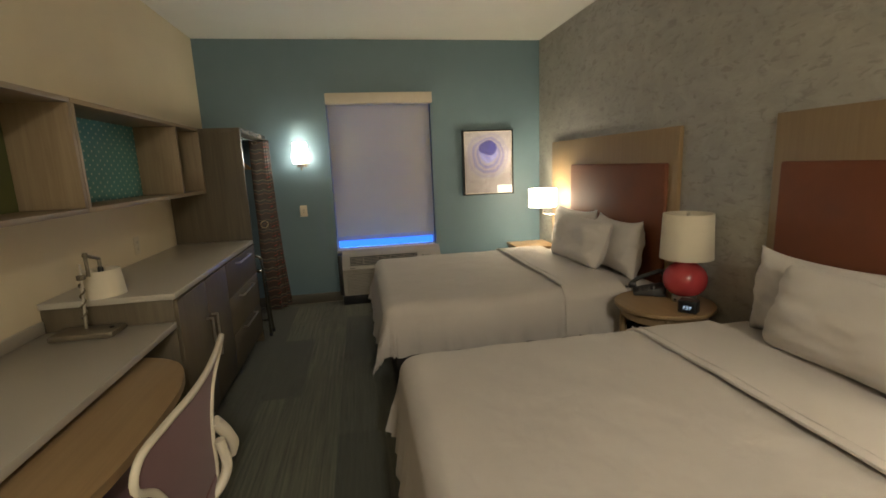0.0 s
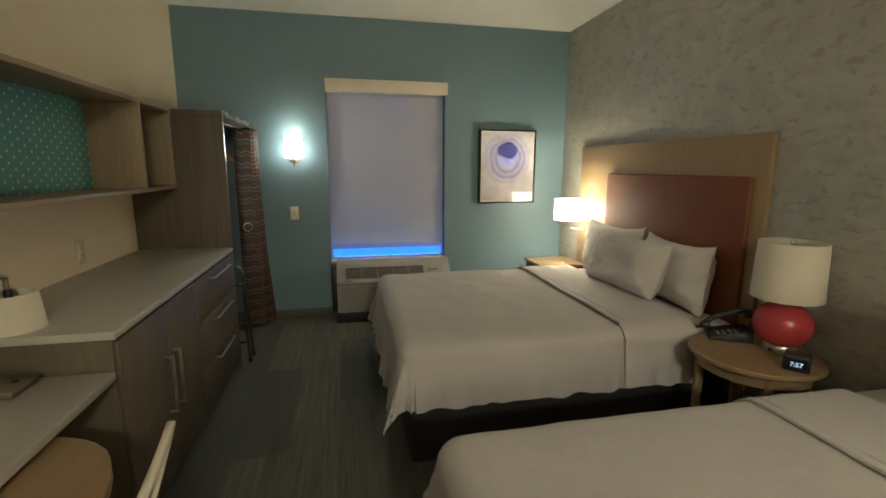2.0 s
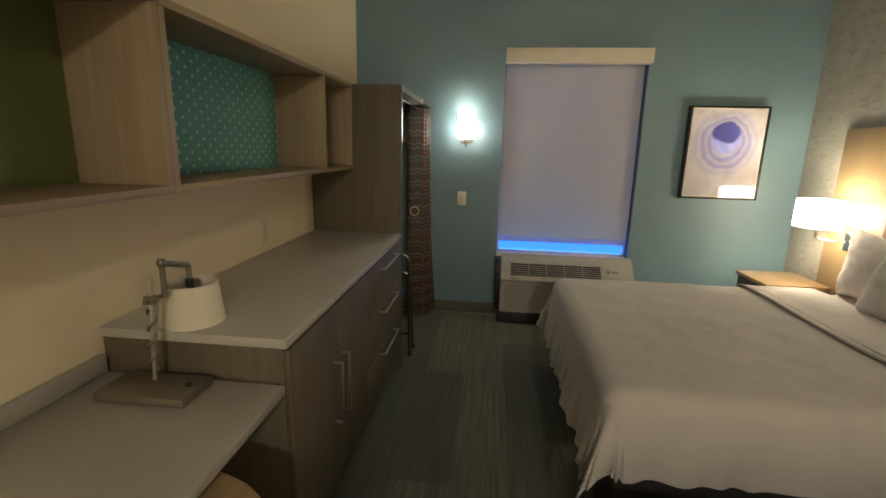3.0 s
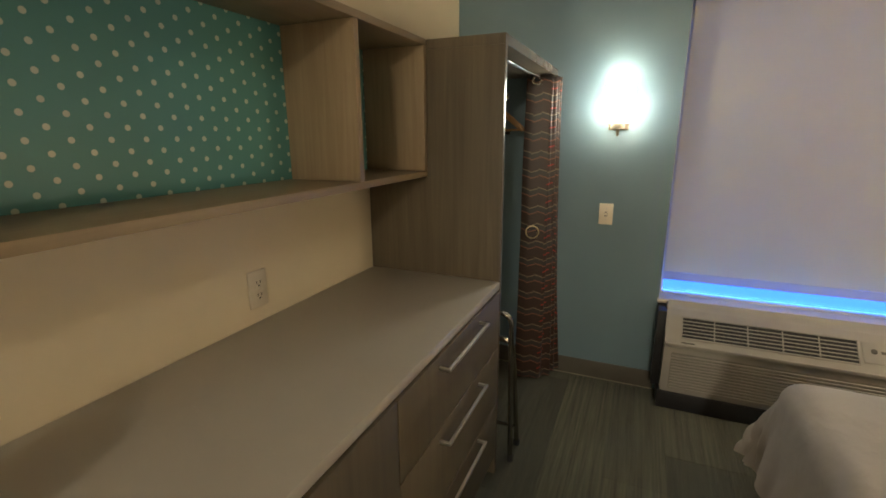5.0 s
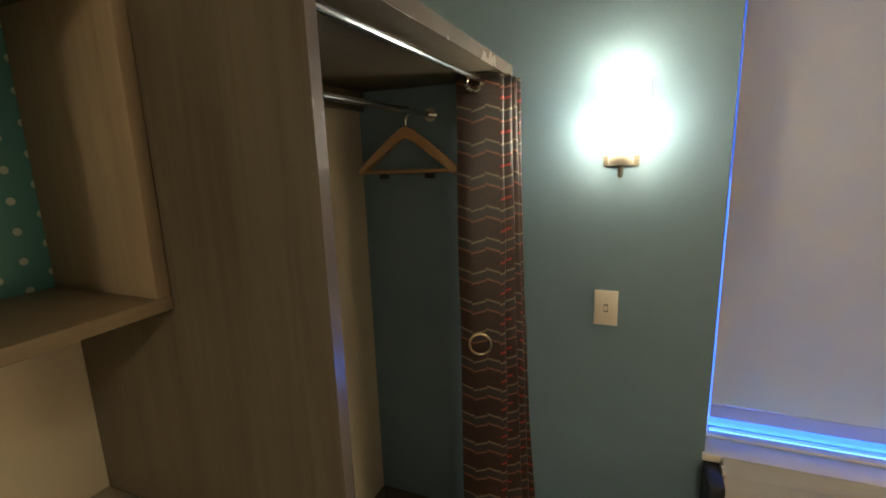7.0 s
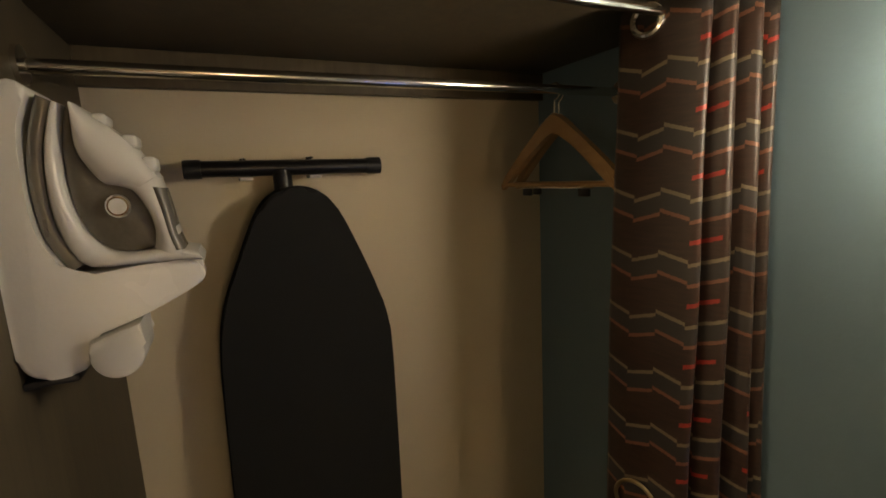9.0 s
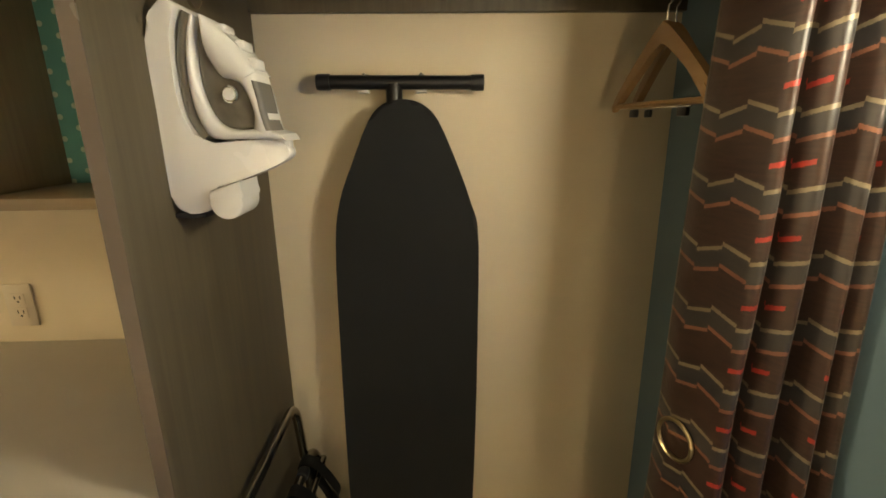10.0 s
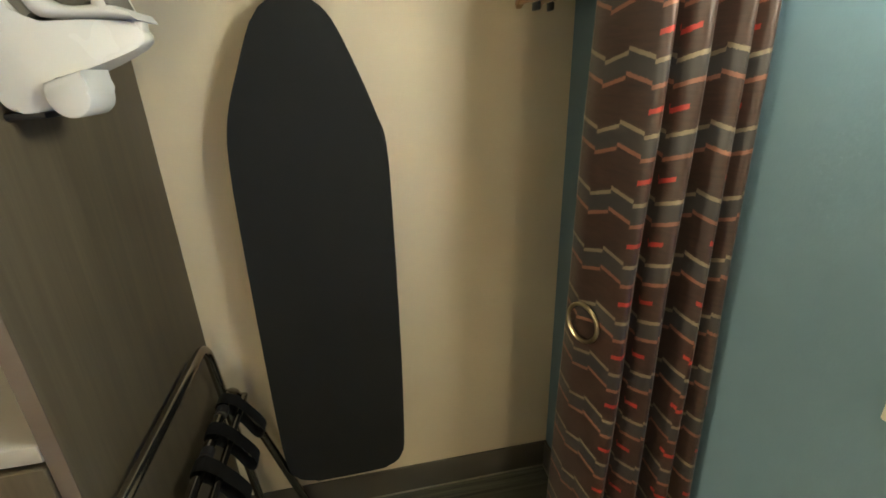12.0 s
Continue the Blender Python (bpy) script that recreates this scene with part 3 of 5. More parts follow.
def build_rolling_table():
    table = thing("rolling_table", (0.5, -3.5, 0), "low tan wooden table with round ends, tucked under the desk", "table")
    outline = []
    for k in range(48):
        a = 2 * math.pi * k / 48
        c, s = math.cos(a), math.sin(a)
        outline.append((0.445 + 0.36 * math.copysign(abs(c) ** 0.72, c), -3.54 + 0.6 * math.copysign(abs(s) ** 0.72, s)))
    part("tabletop", slab(bmesh.new(), outline, "z", 0.652, 0.68, 0.006), OAK_FLAT, table, "tan oak top with rounded corners")
    for y in (-3.1, -3.9):
        part("leg", boxed(0.33, 0.57, y - 0.02, y + 0.02, 0.06, 0.6515, bevel=0.004), NICKEL, table)
        part("foot", boxed(0.2, 0.7, y - 0.025, y + 0.025, 0.0, 0.0595, bevel=0.008), NICKEL, table)


def build_shelf():
    shelf = thing("wall_shelf", (0.0, -2.65, 1.25), "tan wood wall shelf with open compartments, teal dotted back", "shelf")
    z0, z1, ends = 1.263, 1.758, (-4.4, -2.652, -2.599, PANEL[0] - 0.001)
    for a, b in ((ends[0], -2.6265), (-2.6245, ends[3])):
        part("bottom_board", boxed(0.001, 0.27, a, b, z0, z0 + 0.022, bevel=0.0015), TAN_Y, shelf)
        part("top_board", boxed(0.001, 0.27, a, b, z1 - 0.022, z1, bevel=0.0015), TAN_Y, shelf)
    for y in (ends[0], -2.6505, -2.6243, -1.48, PANEL[0] - 0.025):
        part("divider", boxed(0.001, 0.2695, y, y + 0.024, z0 + 0.0223, z1 - 0.0223, bevel=0.0015), TAN, shelf)
    part("divider", boxed(0.001, 0.2695, -3.55, -3.526, z0 + 0.0223, z1 - 0.0223, bevel=0.0015), TAN, shelf)
    for a, b, m, what in ((-2.6, -1.4805, DOTS, "teal panel with pale dots"), (-1.4555, PANEL[0] - 0.0255, DOTS, "teal panel with pale dots"),
                          (-3.5255, -2.651, OLIVE, "olive green panel"), (ends[0] + 0.0245, -3.5505, OLIVE, "olive green panel")):
        part("back_panel", boxed(0.002, 0.012, a, b, z0 + 0.0224, z1 - 0.0224), m, shelf, what)


def build_desk_lamp():
    z = DESK_Z
    lamp = thing("desk_lamp", (0.2, -2.74, z), "unlit bronze desk lamp with a beige shade and square base", "lamp")
    base = boxed(0.114, 0.366, -2.812, -2.68, z + 0.0005, z + 0.026, bevel=0.006)
    part("base", base, BRONZE, lamp, "square bronze base")
    part("base_switch", lathe(bmesh.new(), [(0.009, z + 0.0262), (0.009, z + 0.031), (0.0, z + 0.031)], (0.333, -2.74, 0), 16), DARK, lamp, "small black switch")
    post = (0.222, -2.722)      # the post leans a little
    part("post", tube(bmesh.new(), [(*post, z + 0.026), (post[0] + 0.02, post[1], z + 0.315)], 0.0062, 12), NICKEL, lamp)
    twist = [(post[0] + 0.0003 * k + 0.009 * math.cos(k * 0.55), post[1] + 0.009 * math.sin(k * 0.55), z + 0.05 + k * 0.0042) for k in range(44)]
    part("twisted_rod", tube(bmesh.new(), twist, 0.0045, 8), BRONZE, lamp, "rod twisted round the post")
    clamp = boxed(0.224, 0.252, -2.735, -2.709, z + 0.245, z + 0.268, bevel=0.004)
    tube(clamp, [(0.238, -2.747, z + 0.256), (0.242, -2.672, z + 0.256)], 0.006, 10)
    part("clamp", clamp, BRONZE, lamp)
    up = (0.244, -2.677)
    part("riser", tube(bmesh.new(), [(*up, z + 0.25), (*up, z + 0.34)], 0.0075, 12), BRONZE, lamp)
    elbow = lathe(bmesh.new(), [(0.0, -0.013), (0.009, -0.011), (0.013, 0.0), (0.009, 0.011), (0.0, 0.013)], (*up, z + 0.345), 16)
    part("elbow", elbow, BRONZE, lamp)
    part("arm", tube(bmesh.new(), [(*up, z + 0.345), (0.236, -2.56, z + 0.31)], 0.008, 12), BRONZE, lamp)
    drop = tube(bmesh.new(), [(0.236, -2.56, z + 0.312), (0.236, -2.56, z + 0.27)], 0.008, 12)
    part("drop", drop, BRONZE, lamp)
    part("socket", lathe(bmesh.new(), [(0.012, 0.0), (0.012, 0.03), (0.008, 0.034), (0.0, 0.034)], (0.236, -2.56, z + 0.238), 16), DARK, lamp, "black bulb socket")
    part("shade", shell(bmesh.new(), [(0.09, 0.0), (0.077, 0.132)], (0.236, -2.56, z + 0.127), 0.002), SHADECLOTH, lamp, "beige tapered fabric shade")
    spider = bmesh.new()
    for k in range(3):
        a = 2 * math.pi * k / 3 + 0.4
        tube(spider, [(0.236, -2.56, z + 0.24), (0.236 + 0.077 * math.cos(a), -2.56 + 0.077 * math.sin(a), z + 0.252)], 0.0015, 6)
    part("spider", spider, NICKEL, lamp)


def build_office_chair():
    """Mesh-backed swivel chair facing the desk."""
    chair = thing("office_chair", (0.86, -3.55, 0), "swivel office chair, plum mesh back in a cream frame", "chair")
    turn = Matrix.Translation((0.86, -3.55, 0)) @ Matrix.Rotation(radians(0), 4, "Z")

    def put(name, bm, m, label="", parent=None):
        bmesh.ops.transform(bm, matrix=turn, verts=bm.verts[:])
        return part(name, bm, m, parent or chair, label)

    wing = [(0.32, 0.842), (0.2, 0.838), (0.05, 0.828), (-0.1, 0.826), (-0.25, 0.83), (-0.37, 0.82), (-0.4, 0.76), (-0.33, 0.7), (-0.275, 0.6), (-0.26, 0.48), (-0.2, 0.4), (-0.06, 0.38), (0.02, 0.42), (0.045, 0.51), (0.03, 0.6), (0.04, 0.7), (0.09, 0.775), (0.2, 0.815)]
    outline = [tuple(p) for p in smooth_outline(wing, 4)]

    def bend(y, z):
        return 0.1 - 0.22 * (y + 0.1) ** 2 + 0.05 * (z - 0.6)

    put("back_frame", tube(bmesh.new(), [(bend(y, z), y, z) for y, z in outline], 0.0095, 10, closed=True), CHAIRFRAME, "cream plastic back frame with swept wings")
    bm = slab(bmesh.new(), outline, "x", -0.0015, 0.0015)
    bmesh.ops.triangulate(bm, faces=[f for f in bm.faces if len(f.verts) > 4])
    bmesh.ops.subdivide_edges(bm, edges=[e for e in bm.edges if e.calc_length() > 0.06], cuts=2, use_grid_fill=True)
    for v in bm.verts:
        v.co.x += bend(v.co.y, v.co.z)
    put("mesh_back", bm, MESH, "plum mesh stretched over the back")
    put("back_brace", tube(bmesh.new(), rounded([(0.105, 0.042, 0.66), (0.125, 0.07, 0.61), (0.13, 0.112, 0.54), (0.115, 0.118, 0.5)], 0.04), 0.02, 10, radii=None), CHAIRFRAME, "cream curved back brace")
    put("back_brace", tube(bmesh.new(), rounded([(0.115, 0.035, 0.6), (0.13, 0.045, 0.5), (0.1, 0.0, 0.44), (0.0, -0.05, 0.42)], 0.05), 0.016, 10), CHAIRFRAME, "cream curved back brace")
    seat = slab(bmesh.new(), [(p[0], p[1] - 0.1) for p in smooth_outline([(-0.36, -0.2), (-0.38, 0.0), (-0.36, 0.2), (-0.1, 0.25), (0.08, 0.2), (0.08, -0.2), (-0.1, -0.25)], 4)], "z", 0.43, 0.49, 0.02, 3)
    put("seat", seat, MESH, "plum upholstered seat")
    put("seat_pan", boxed(-0.25, 0.06, -0.25, 0.05, 0.4, 0.4295, bevel=0.01), DARK)
    put("gas_column", tube(bmesh.new(), [(-0.13, -0.1, 0.1), (-0.13, -0.1, 0.4)], 0.028, 16), DARK)
    for k in range(5):
        a = 2 * math.pi * k / 5 + 0.3
        tip = (-0.13 + 0.29 * math.cos(a), -0.1 + 0.29 * math.sin(a))
        leg = put("base_leg", tube(bmesh.new(), [(-0.13, -0.1, 0.11), (*tip, 0.07)], 0.02, 10, radii=[0.026, 0.016]), DARK)
        wheel = lathe(bmesh.new(), [(0.0, -0.02), (0.024, -0.02), (0.028, -0.014), (0.028, 0.014), (0.024, 0.02), (0.0, 0.02)], (0, 0, 0), 18)
        bmesh.ops.transform(wheel, matrix=Matrix.Translation((*tip, 0.0285)) @ Matrix.Rotation(a, 4, "Z") @ Matrix.Rotation(radians(90), 4, "X"), verts=wheel.verts[:])
        put("caster", wheel, DARK, "black twin caster", leg)


def build_plates():
    for name, y, z in (("outlet", -1.66, 0.972),):
        plate = thing("wall_outlet", (0, y, z), "almond-white double power outlet above the countertop", "outlet")
        part("plate", boxed(0.0005, 0.007, y - 0.0355, y + 0.0355, z - 0.058, z + 0.058, bevel=0.003), ALMOND, plate)
        for k in (-1, 1):
            c = z + k * 0.0195
            socket = part("socket", boxed(0.0072, 0.0092, y - 0.0165, y + 0.0165, c - 0.0145, c + 0.0145, bevel=0.001), ALMOND, plate)
            holes = boxed(0.0093, 0.0098, y - 0.008, y - 0.0055, c - 0.002, c + 0.007)
            box(holes, 0.0093, 0.0098, y + 0.0055, y + 0.008, c - 0.002, c + 0.007)
            box(holes, 0.0093, 0.0098, y - 0.0025, y + 0.0025, c - 0.011, c - 0.006)
            part("slots", holes, DARK, socket)
        part("screw", lathe(bmesh.new(), [(0.003, 0), (0.003, 0.001), (0, 0.0012)], (0.0072, y, z), 10), NICKEL, plate)
    x, z = 0.873, 0.994
    plate = thing("light_switch", (x, 0, z), "ivory toggle light switch on the blue wall", "switch")
    part("plate", boxed(x - 0.036, x + 0.036, -0.007, -0.0005, z - 0.058, z + 0.058, bevel=0.003), IVORY, plate)
    toggle = boxed(x - 0.005, x + 0.005, -0.02, -0.0072, z - 0.006, z + 0.009, bevel=0.002)
    part("toggle", toggle, IVORY, plate)
    part("toggle_slot", boxed(x - 0.0065, x + 0.0065, -0.0078, -0.0072, z - 0.013, z + 0.013), GREY, plate)
    for k in (-0.03, 0.03):
        part("screw", boxed(x - 0.003, x + 0.003, -0.0082, -0.0072, z + k - 0.003, z + k + 0.003, bevel=0.001), NICKEL, plate)


# ---- closet ----
def build_closet():
    closet = thing("open_closet", (0.28, -0.5, 0), "brown laminate open closet between the dresser and blue wall", "closet")
    part("side_panel", boxed(0.002, 0.567, PANEL[0], PANEL[1], 0.0, 1.7215, bevel=0.001), BROWN, closet, "tall brown laminate side panel")
    part("edge_band", boxed(0.5672, 0.5695, PANEL[0], PANEL[1], 0.0, 1.7215), EDGE, closet, "pale edge banding")
    part("top_panel", boxed(0.002, 0.567, PANEL[0], -0.001, 1.722, 1.757, bevel=0.001), BROWN, closet)
    part("edge_band", boxed(0.5672, 0.5695, PANEL[0], -0.001, 1.722, 1.757), EDGE, closet, "pale edge banding")
    part("rear_rail", boxed(0.002, 0.021, PANEL[1] + 0.0005, -0.001, 1.655, 1.7215, bevel=0.001), BROWN, closet)
    rod = part("hanging_rod", tube(bmesh.new(), [(0.285, PANEL[1] + 0.003, 1.628), (0.285, -0.003, 1.628)], 0.0092, 16), CHROME, closet, "chrome hanging rod")
    for y in (PANEL[1] + 0.004, -0.004):
        flange = tube(bmesh.new(), [(0.285, y - 0.003, 1.628), (0.285, y + 0.003, 1.628)], 0.024, 18)
        part("flange", flange, CHROME, rod)
    rail = part("curtain_rod", tube(bmesh.new(), [(0.52, PANEL[1] + 0.003, 1.695), (0.52, -0.62, 1.695)], 0.0085, 14), CHROME, closet, "chrome tension rod")
    part("inner_rod", tube(bmesh.new(), [(0.52, -0.62, 1.695), (0.52, -0.003, 1.695)], 0.007, 14), CHROME, rail)


def curtain_plan(k):
    """Plan of the gathered curtain, from its flat free end through the folds; k: 0 at the top, 1 at the hem."""
    x, spread = 0.0, 1.0 + 0.16 * k
    pts = [(0.446, -0.176), (0.475, -0.176), (0.51, -0.172), (0.548, -0.162), (0.574, -0.152), (0.578, -0.142), (0.562, -0.137), (0.54, -0.137),
           (0.552, -0.127), (0.585, -0.121), (0.592, -0.111), (0.578, -0.103), (0.5, -0.107), (0.468, -0.1), (0.468, -0.086), (0.51, -0.08), (0.575, -0.07),
           (0.594, -0.058), (0.578, -0.05), (0.51, -0.055), (0.5, -0.045), (0.58, -0.038), (0.6, -0.028), (0.585, -0.018)]
    out = []
    for i, (px, py) in enumerate(pts):
        wave = 0.012 * k * math.sin(i * 1.9 + 2.2 * k)
        out.append((0.52 + (px - 0.52) * spread + wave + 0.062 * k ** 1.6 * i / len(pts), py - 0.045 * k * (1 - i / len(pts))))
    return out


def build_curtain():
    curtain = thing("closet_curtain", (0.55, -0.11, 0), "brown closet curtain with chevron stripes, drawn to the wall", "curtain")
    bm = bmesh.new()
    uv_layer = bm.loops.layers.uv.new("UVMap")
    rows, top, hem = [], 1.715, 0.03
    for r in range(49):
        k = r / 48
        plan = [Vector((*p, 0)) for p in curtain_plan(k)]
        fine = []
        n = len(plan)
        for i in range(n - 1):
            p0, p1, p2, p3 = plan[max(0, i - 1)], plan[i], plan[i + 1], plan[min(n - 1, i + 2)]
            for j in range(4):
                t = j / 4
                fine.append(0.5 * ((2 * p1) + (p2 - p0) * t + (2 * p0 - 5 * p1 + 4 * p2 - p3) * t * t + (3 * p1 - p0 - 3 * p2 + p3) * t ** 3))
        fine.append(plan[-1])
        z = top + (hem - top) * k
        row, along = [], 0.0
        for i, p in enumerate(fine):
            along += (p - fine[i - 1]).length if i else 0.0
            sag = 0.004 * noise.noise((p.x * 14, p.y * 14, z * 3.0))
            row.append((bm.verts.new((p.x + sag, p.y + sag, z)), along, z))
        rows.append(row)
    for a, b in zip(rows, rows[1:]):
        for i in range(len(a) - 1):
            quad = (a[i], a[i + 1], b[i + 1], b[i])
            face = bm.faces.new([v[0] for v in quad])
            for loop, v in zip(face.loops, quad):
                loop[uv_layer].uv = (v[1], v[2])
    bmesh.ops.translate(bm, verts=bm.verts[:], vec=-Vector(curtain.location))
    data = bpy.data.meshes.new("fabric")
    bm.to_mesh(data)
    bm.free()
    data.materials.append(CHEVRON)
    data.polygons.foreach_set("use_smooth", [True] * len(data.polygons))
    cloth_ob = new("fabric", data)
    cloth_ob.parent = curtain
    thick = cloth_ob.modifiers.new("thickness", "SOLIDIFY")
    thick.thickness, thick.offset = 0.0016, 0.0

    def ring(at, big, small, normal, m, name, label):
        turn_to = Vector(normal).to_track_quat("Z", "Y").to_matrix()
        pts = [Vector(at) + turn_to @ Vector((big * math.cos(2 * math.pi * k / 28), big * math.sin(2 * math.pi * k / 28), 0)) for k in range(28)]
        part(name, tube(bmesh.new(), pts, small, 8, closed=True), m, curtain, label)

    ring((0.513, -0.2, 0.902), 0.034, 0.0036, (0.3, -1, 0), BRASS, "tie_ring", "brass ring half-way down")
    ring((0.5, -0.179, 1.688), 0.021, 0.0055, (0.35, -1, 0), CHROME, "grommet", "chrome grommet on the rod")
    for y in (-0.135, -0.1, -0.065):
        ring((0.545, y, 1.69), 0.021, 0.005, (0.3, -1, 0), CHROME, "grommet", "chrome grommet on the rod")


def build_hangers():
    def hanger(y, tilt, x):
        h = thing("coat_hanger", (x, y, 1.628), "wooden coat hanger with trouser bar on the chrome rod", "hanger", "hangers in the closet")
        m = Matrix.Translation((x, y, 1.628)) @ Matrix.Rotation(radians(tilt), 4, "Z")

        def put(name, bm, mat, label=""):
            bmesh.ops.transform(bm, matrix=m, verts=bm.verts[:])
            part(name, bm, mat, h, label)

        steps = [k / 10 for k in range(-10, 11)]
        upper = [(0.176 * s, -0.042 - 0.136 * abs(s) ** 1.12 - 0.006 * abs(s) ** 6) for s in steps]
        lower = [(0.171 * s, -0.078 - 0.118 * abs(s) ** 1.12) for s in reversed(steps)]
        arm = slab(bmesh.new(), upper + lower, "y", -0.0075, 0.0075, 0.003, 2)
        put("shoulder_piece", arm, BEECH, "curved beech shoulders")
        put("trouser_bar", tube(bmesh.new(), [(-0.162, 0, -0.184), (0.162, 0, -0.184)], 0.0058, 8), BEECH)
        hook = [(0, 0, -0.045), (0, 0, -0.025)] + [(0.016 * math.sin(a), 0, 0.016 * math.cos(a) - 0.001) for a in (math.pi - 2 * math.pi * 0.72 * k / 10 for k in range(11))]
        put("hook", tube(bmesh.new(), hook, 0.0018, 6), CHROME, "chrome hook")
        put("clip_wire", tube(bmesh.new(), [(-0.11, 0, -0.191), (0.1, 0, -0.191)], 0.0016, 6), CHROME)
        for a in (-0.1, 0.065):
            put("trouser_clip", boxed(a, a + 0.026, -0.004, 0.004, -0.208, -0.1925, bevel=0.002), BLACKMETAL, "small dark trouser clip")

    hanger(-0.168, 4, 0.271)
    hanger(-0.146, -5, 0.258)


def build_ironing_board():
    y, x = -0.654, 0.066
    board = thing("ironing_board", (x, y, 0.212), "charcoal-covered ironing board hung upright on the closet wall", "ironing board")
    outline = [(y, 1.463), (y + 0.042, 1.453), (y + 0.077, 1.418), (y + 0.118, 1.325), (y + 0.152, 1.23), (y + 0.171, 1.15), (y + 0.172, 0.91), (y + 0.168, 0.6), (y + 0.161, 0.37), (y + 0.154, 0.27), (y + 0.128, 0.225), (y + 0.07, 0.214),
               (y - 0.07, 0.212), (y - 0.135, 0.218), (y - 0.165, 0.25), (y - 0.177, 0.32), (y - 0.178, 0.52), (y - 0.173, 0.91), (y - 0.166, 1.14), (y - 0.15, 1.24), (y - 0.115, 1.33), (y - 0.075, 1.418), (y - 0.042, 1.453)]
    part("cover", slab(bmesh.new(), [tuple(p) for p in smooth_outline(outline, 3)], "x", x + 0.006, x + 0.03, 0.009, 3), BLACKCLOTH, board, "charcoal padded cover")
    frilly = bmesh.new()
    rim = [p for p in smooth_outline(outline, 5)]
    tube(frilly, [(x - 0.002 + 0.003 * math.sin(k * 2.7), p[0], p[1]) for k, p in enumerate(rim)], 0.0045, 6, closed=True)
    part("elastic_hem", frilly, BLACKCLOTH, board)
    bar = part("foot_bar", tube(bmesh.new(), [(0.046, -0.83, 1.506), (0.046, -0.485, 1.502)], 0.0155, 16), BLACKMETAL, board, "black T-shaped foot bar")
    for a, b, z in ((-0.845, -0.815, 1.506), (-0.498, -0.468, 1.502)):
        part("end_cap", tube(bmesh.new(), [(0.046, a, z), (0.046, a + 0.004, z), (0.046, b, z)], 0.018, 16, radii=[0.0165, 0.018, 0.018]), DARK, bar, "black rubber end cap")
    part("leg", tube(bmesh.new(), rounded([(0.046, -0.672, 1.5), (0.05, -0.672, 1.42), (0.046, -0.672, 0.9), (0.04, -0.672, 0.35)], 0.05), 0.0185, 14), BLACKMETAL, board)
    for yy in (-0.74, -0.61):
        hook = tube(bmesh.new(), rounded([(0.004, yy, 1.524), (0.03, yy, 1.524), (0.046, yy, 1.5225)], 0.01), 0.002, 8)
        box(hook, 0.0005, 0.004, yy - 0.006, yy + 0.006, 1.504, 1.526, bevel=0.001)
        part("wall_hook", hook, BLACKMETAL, board, "dark wall hook above the bar")
        part("hook_tab", boxed(0.03, 0.066, yy - 0.012, yy + 0.012, 1.481, 1.487, bevel=0.001), WHITE, board, "white tab under the bar")


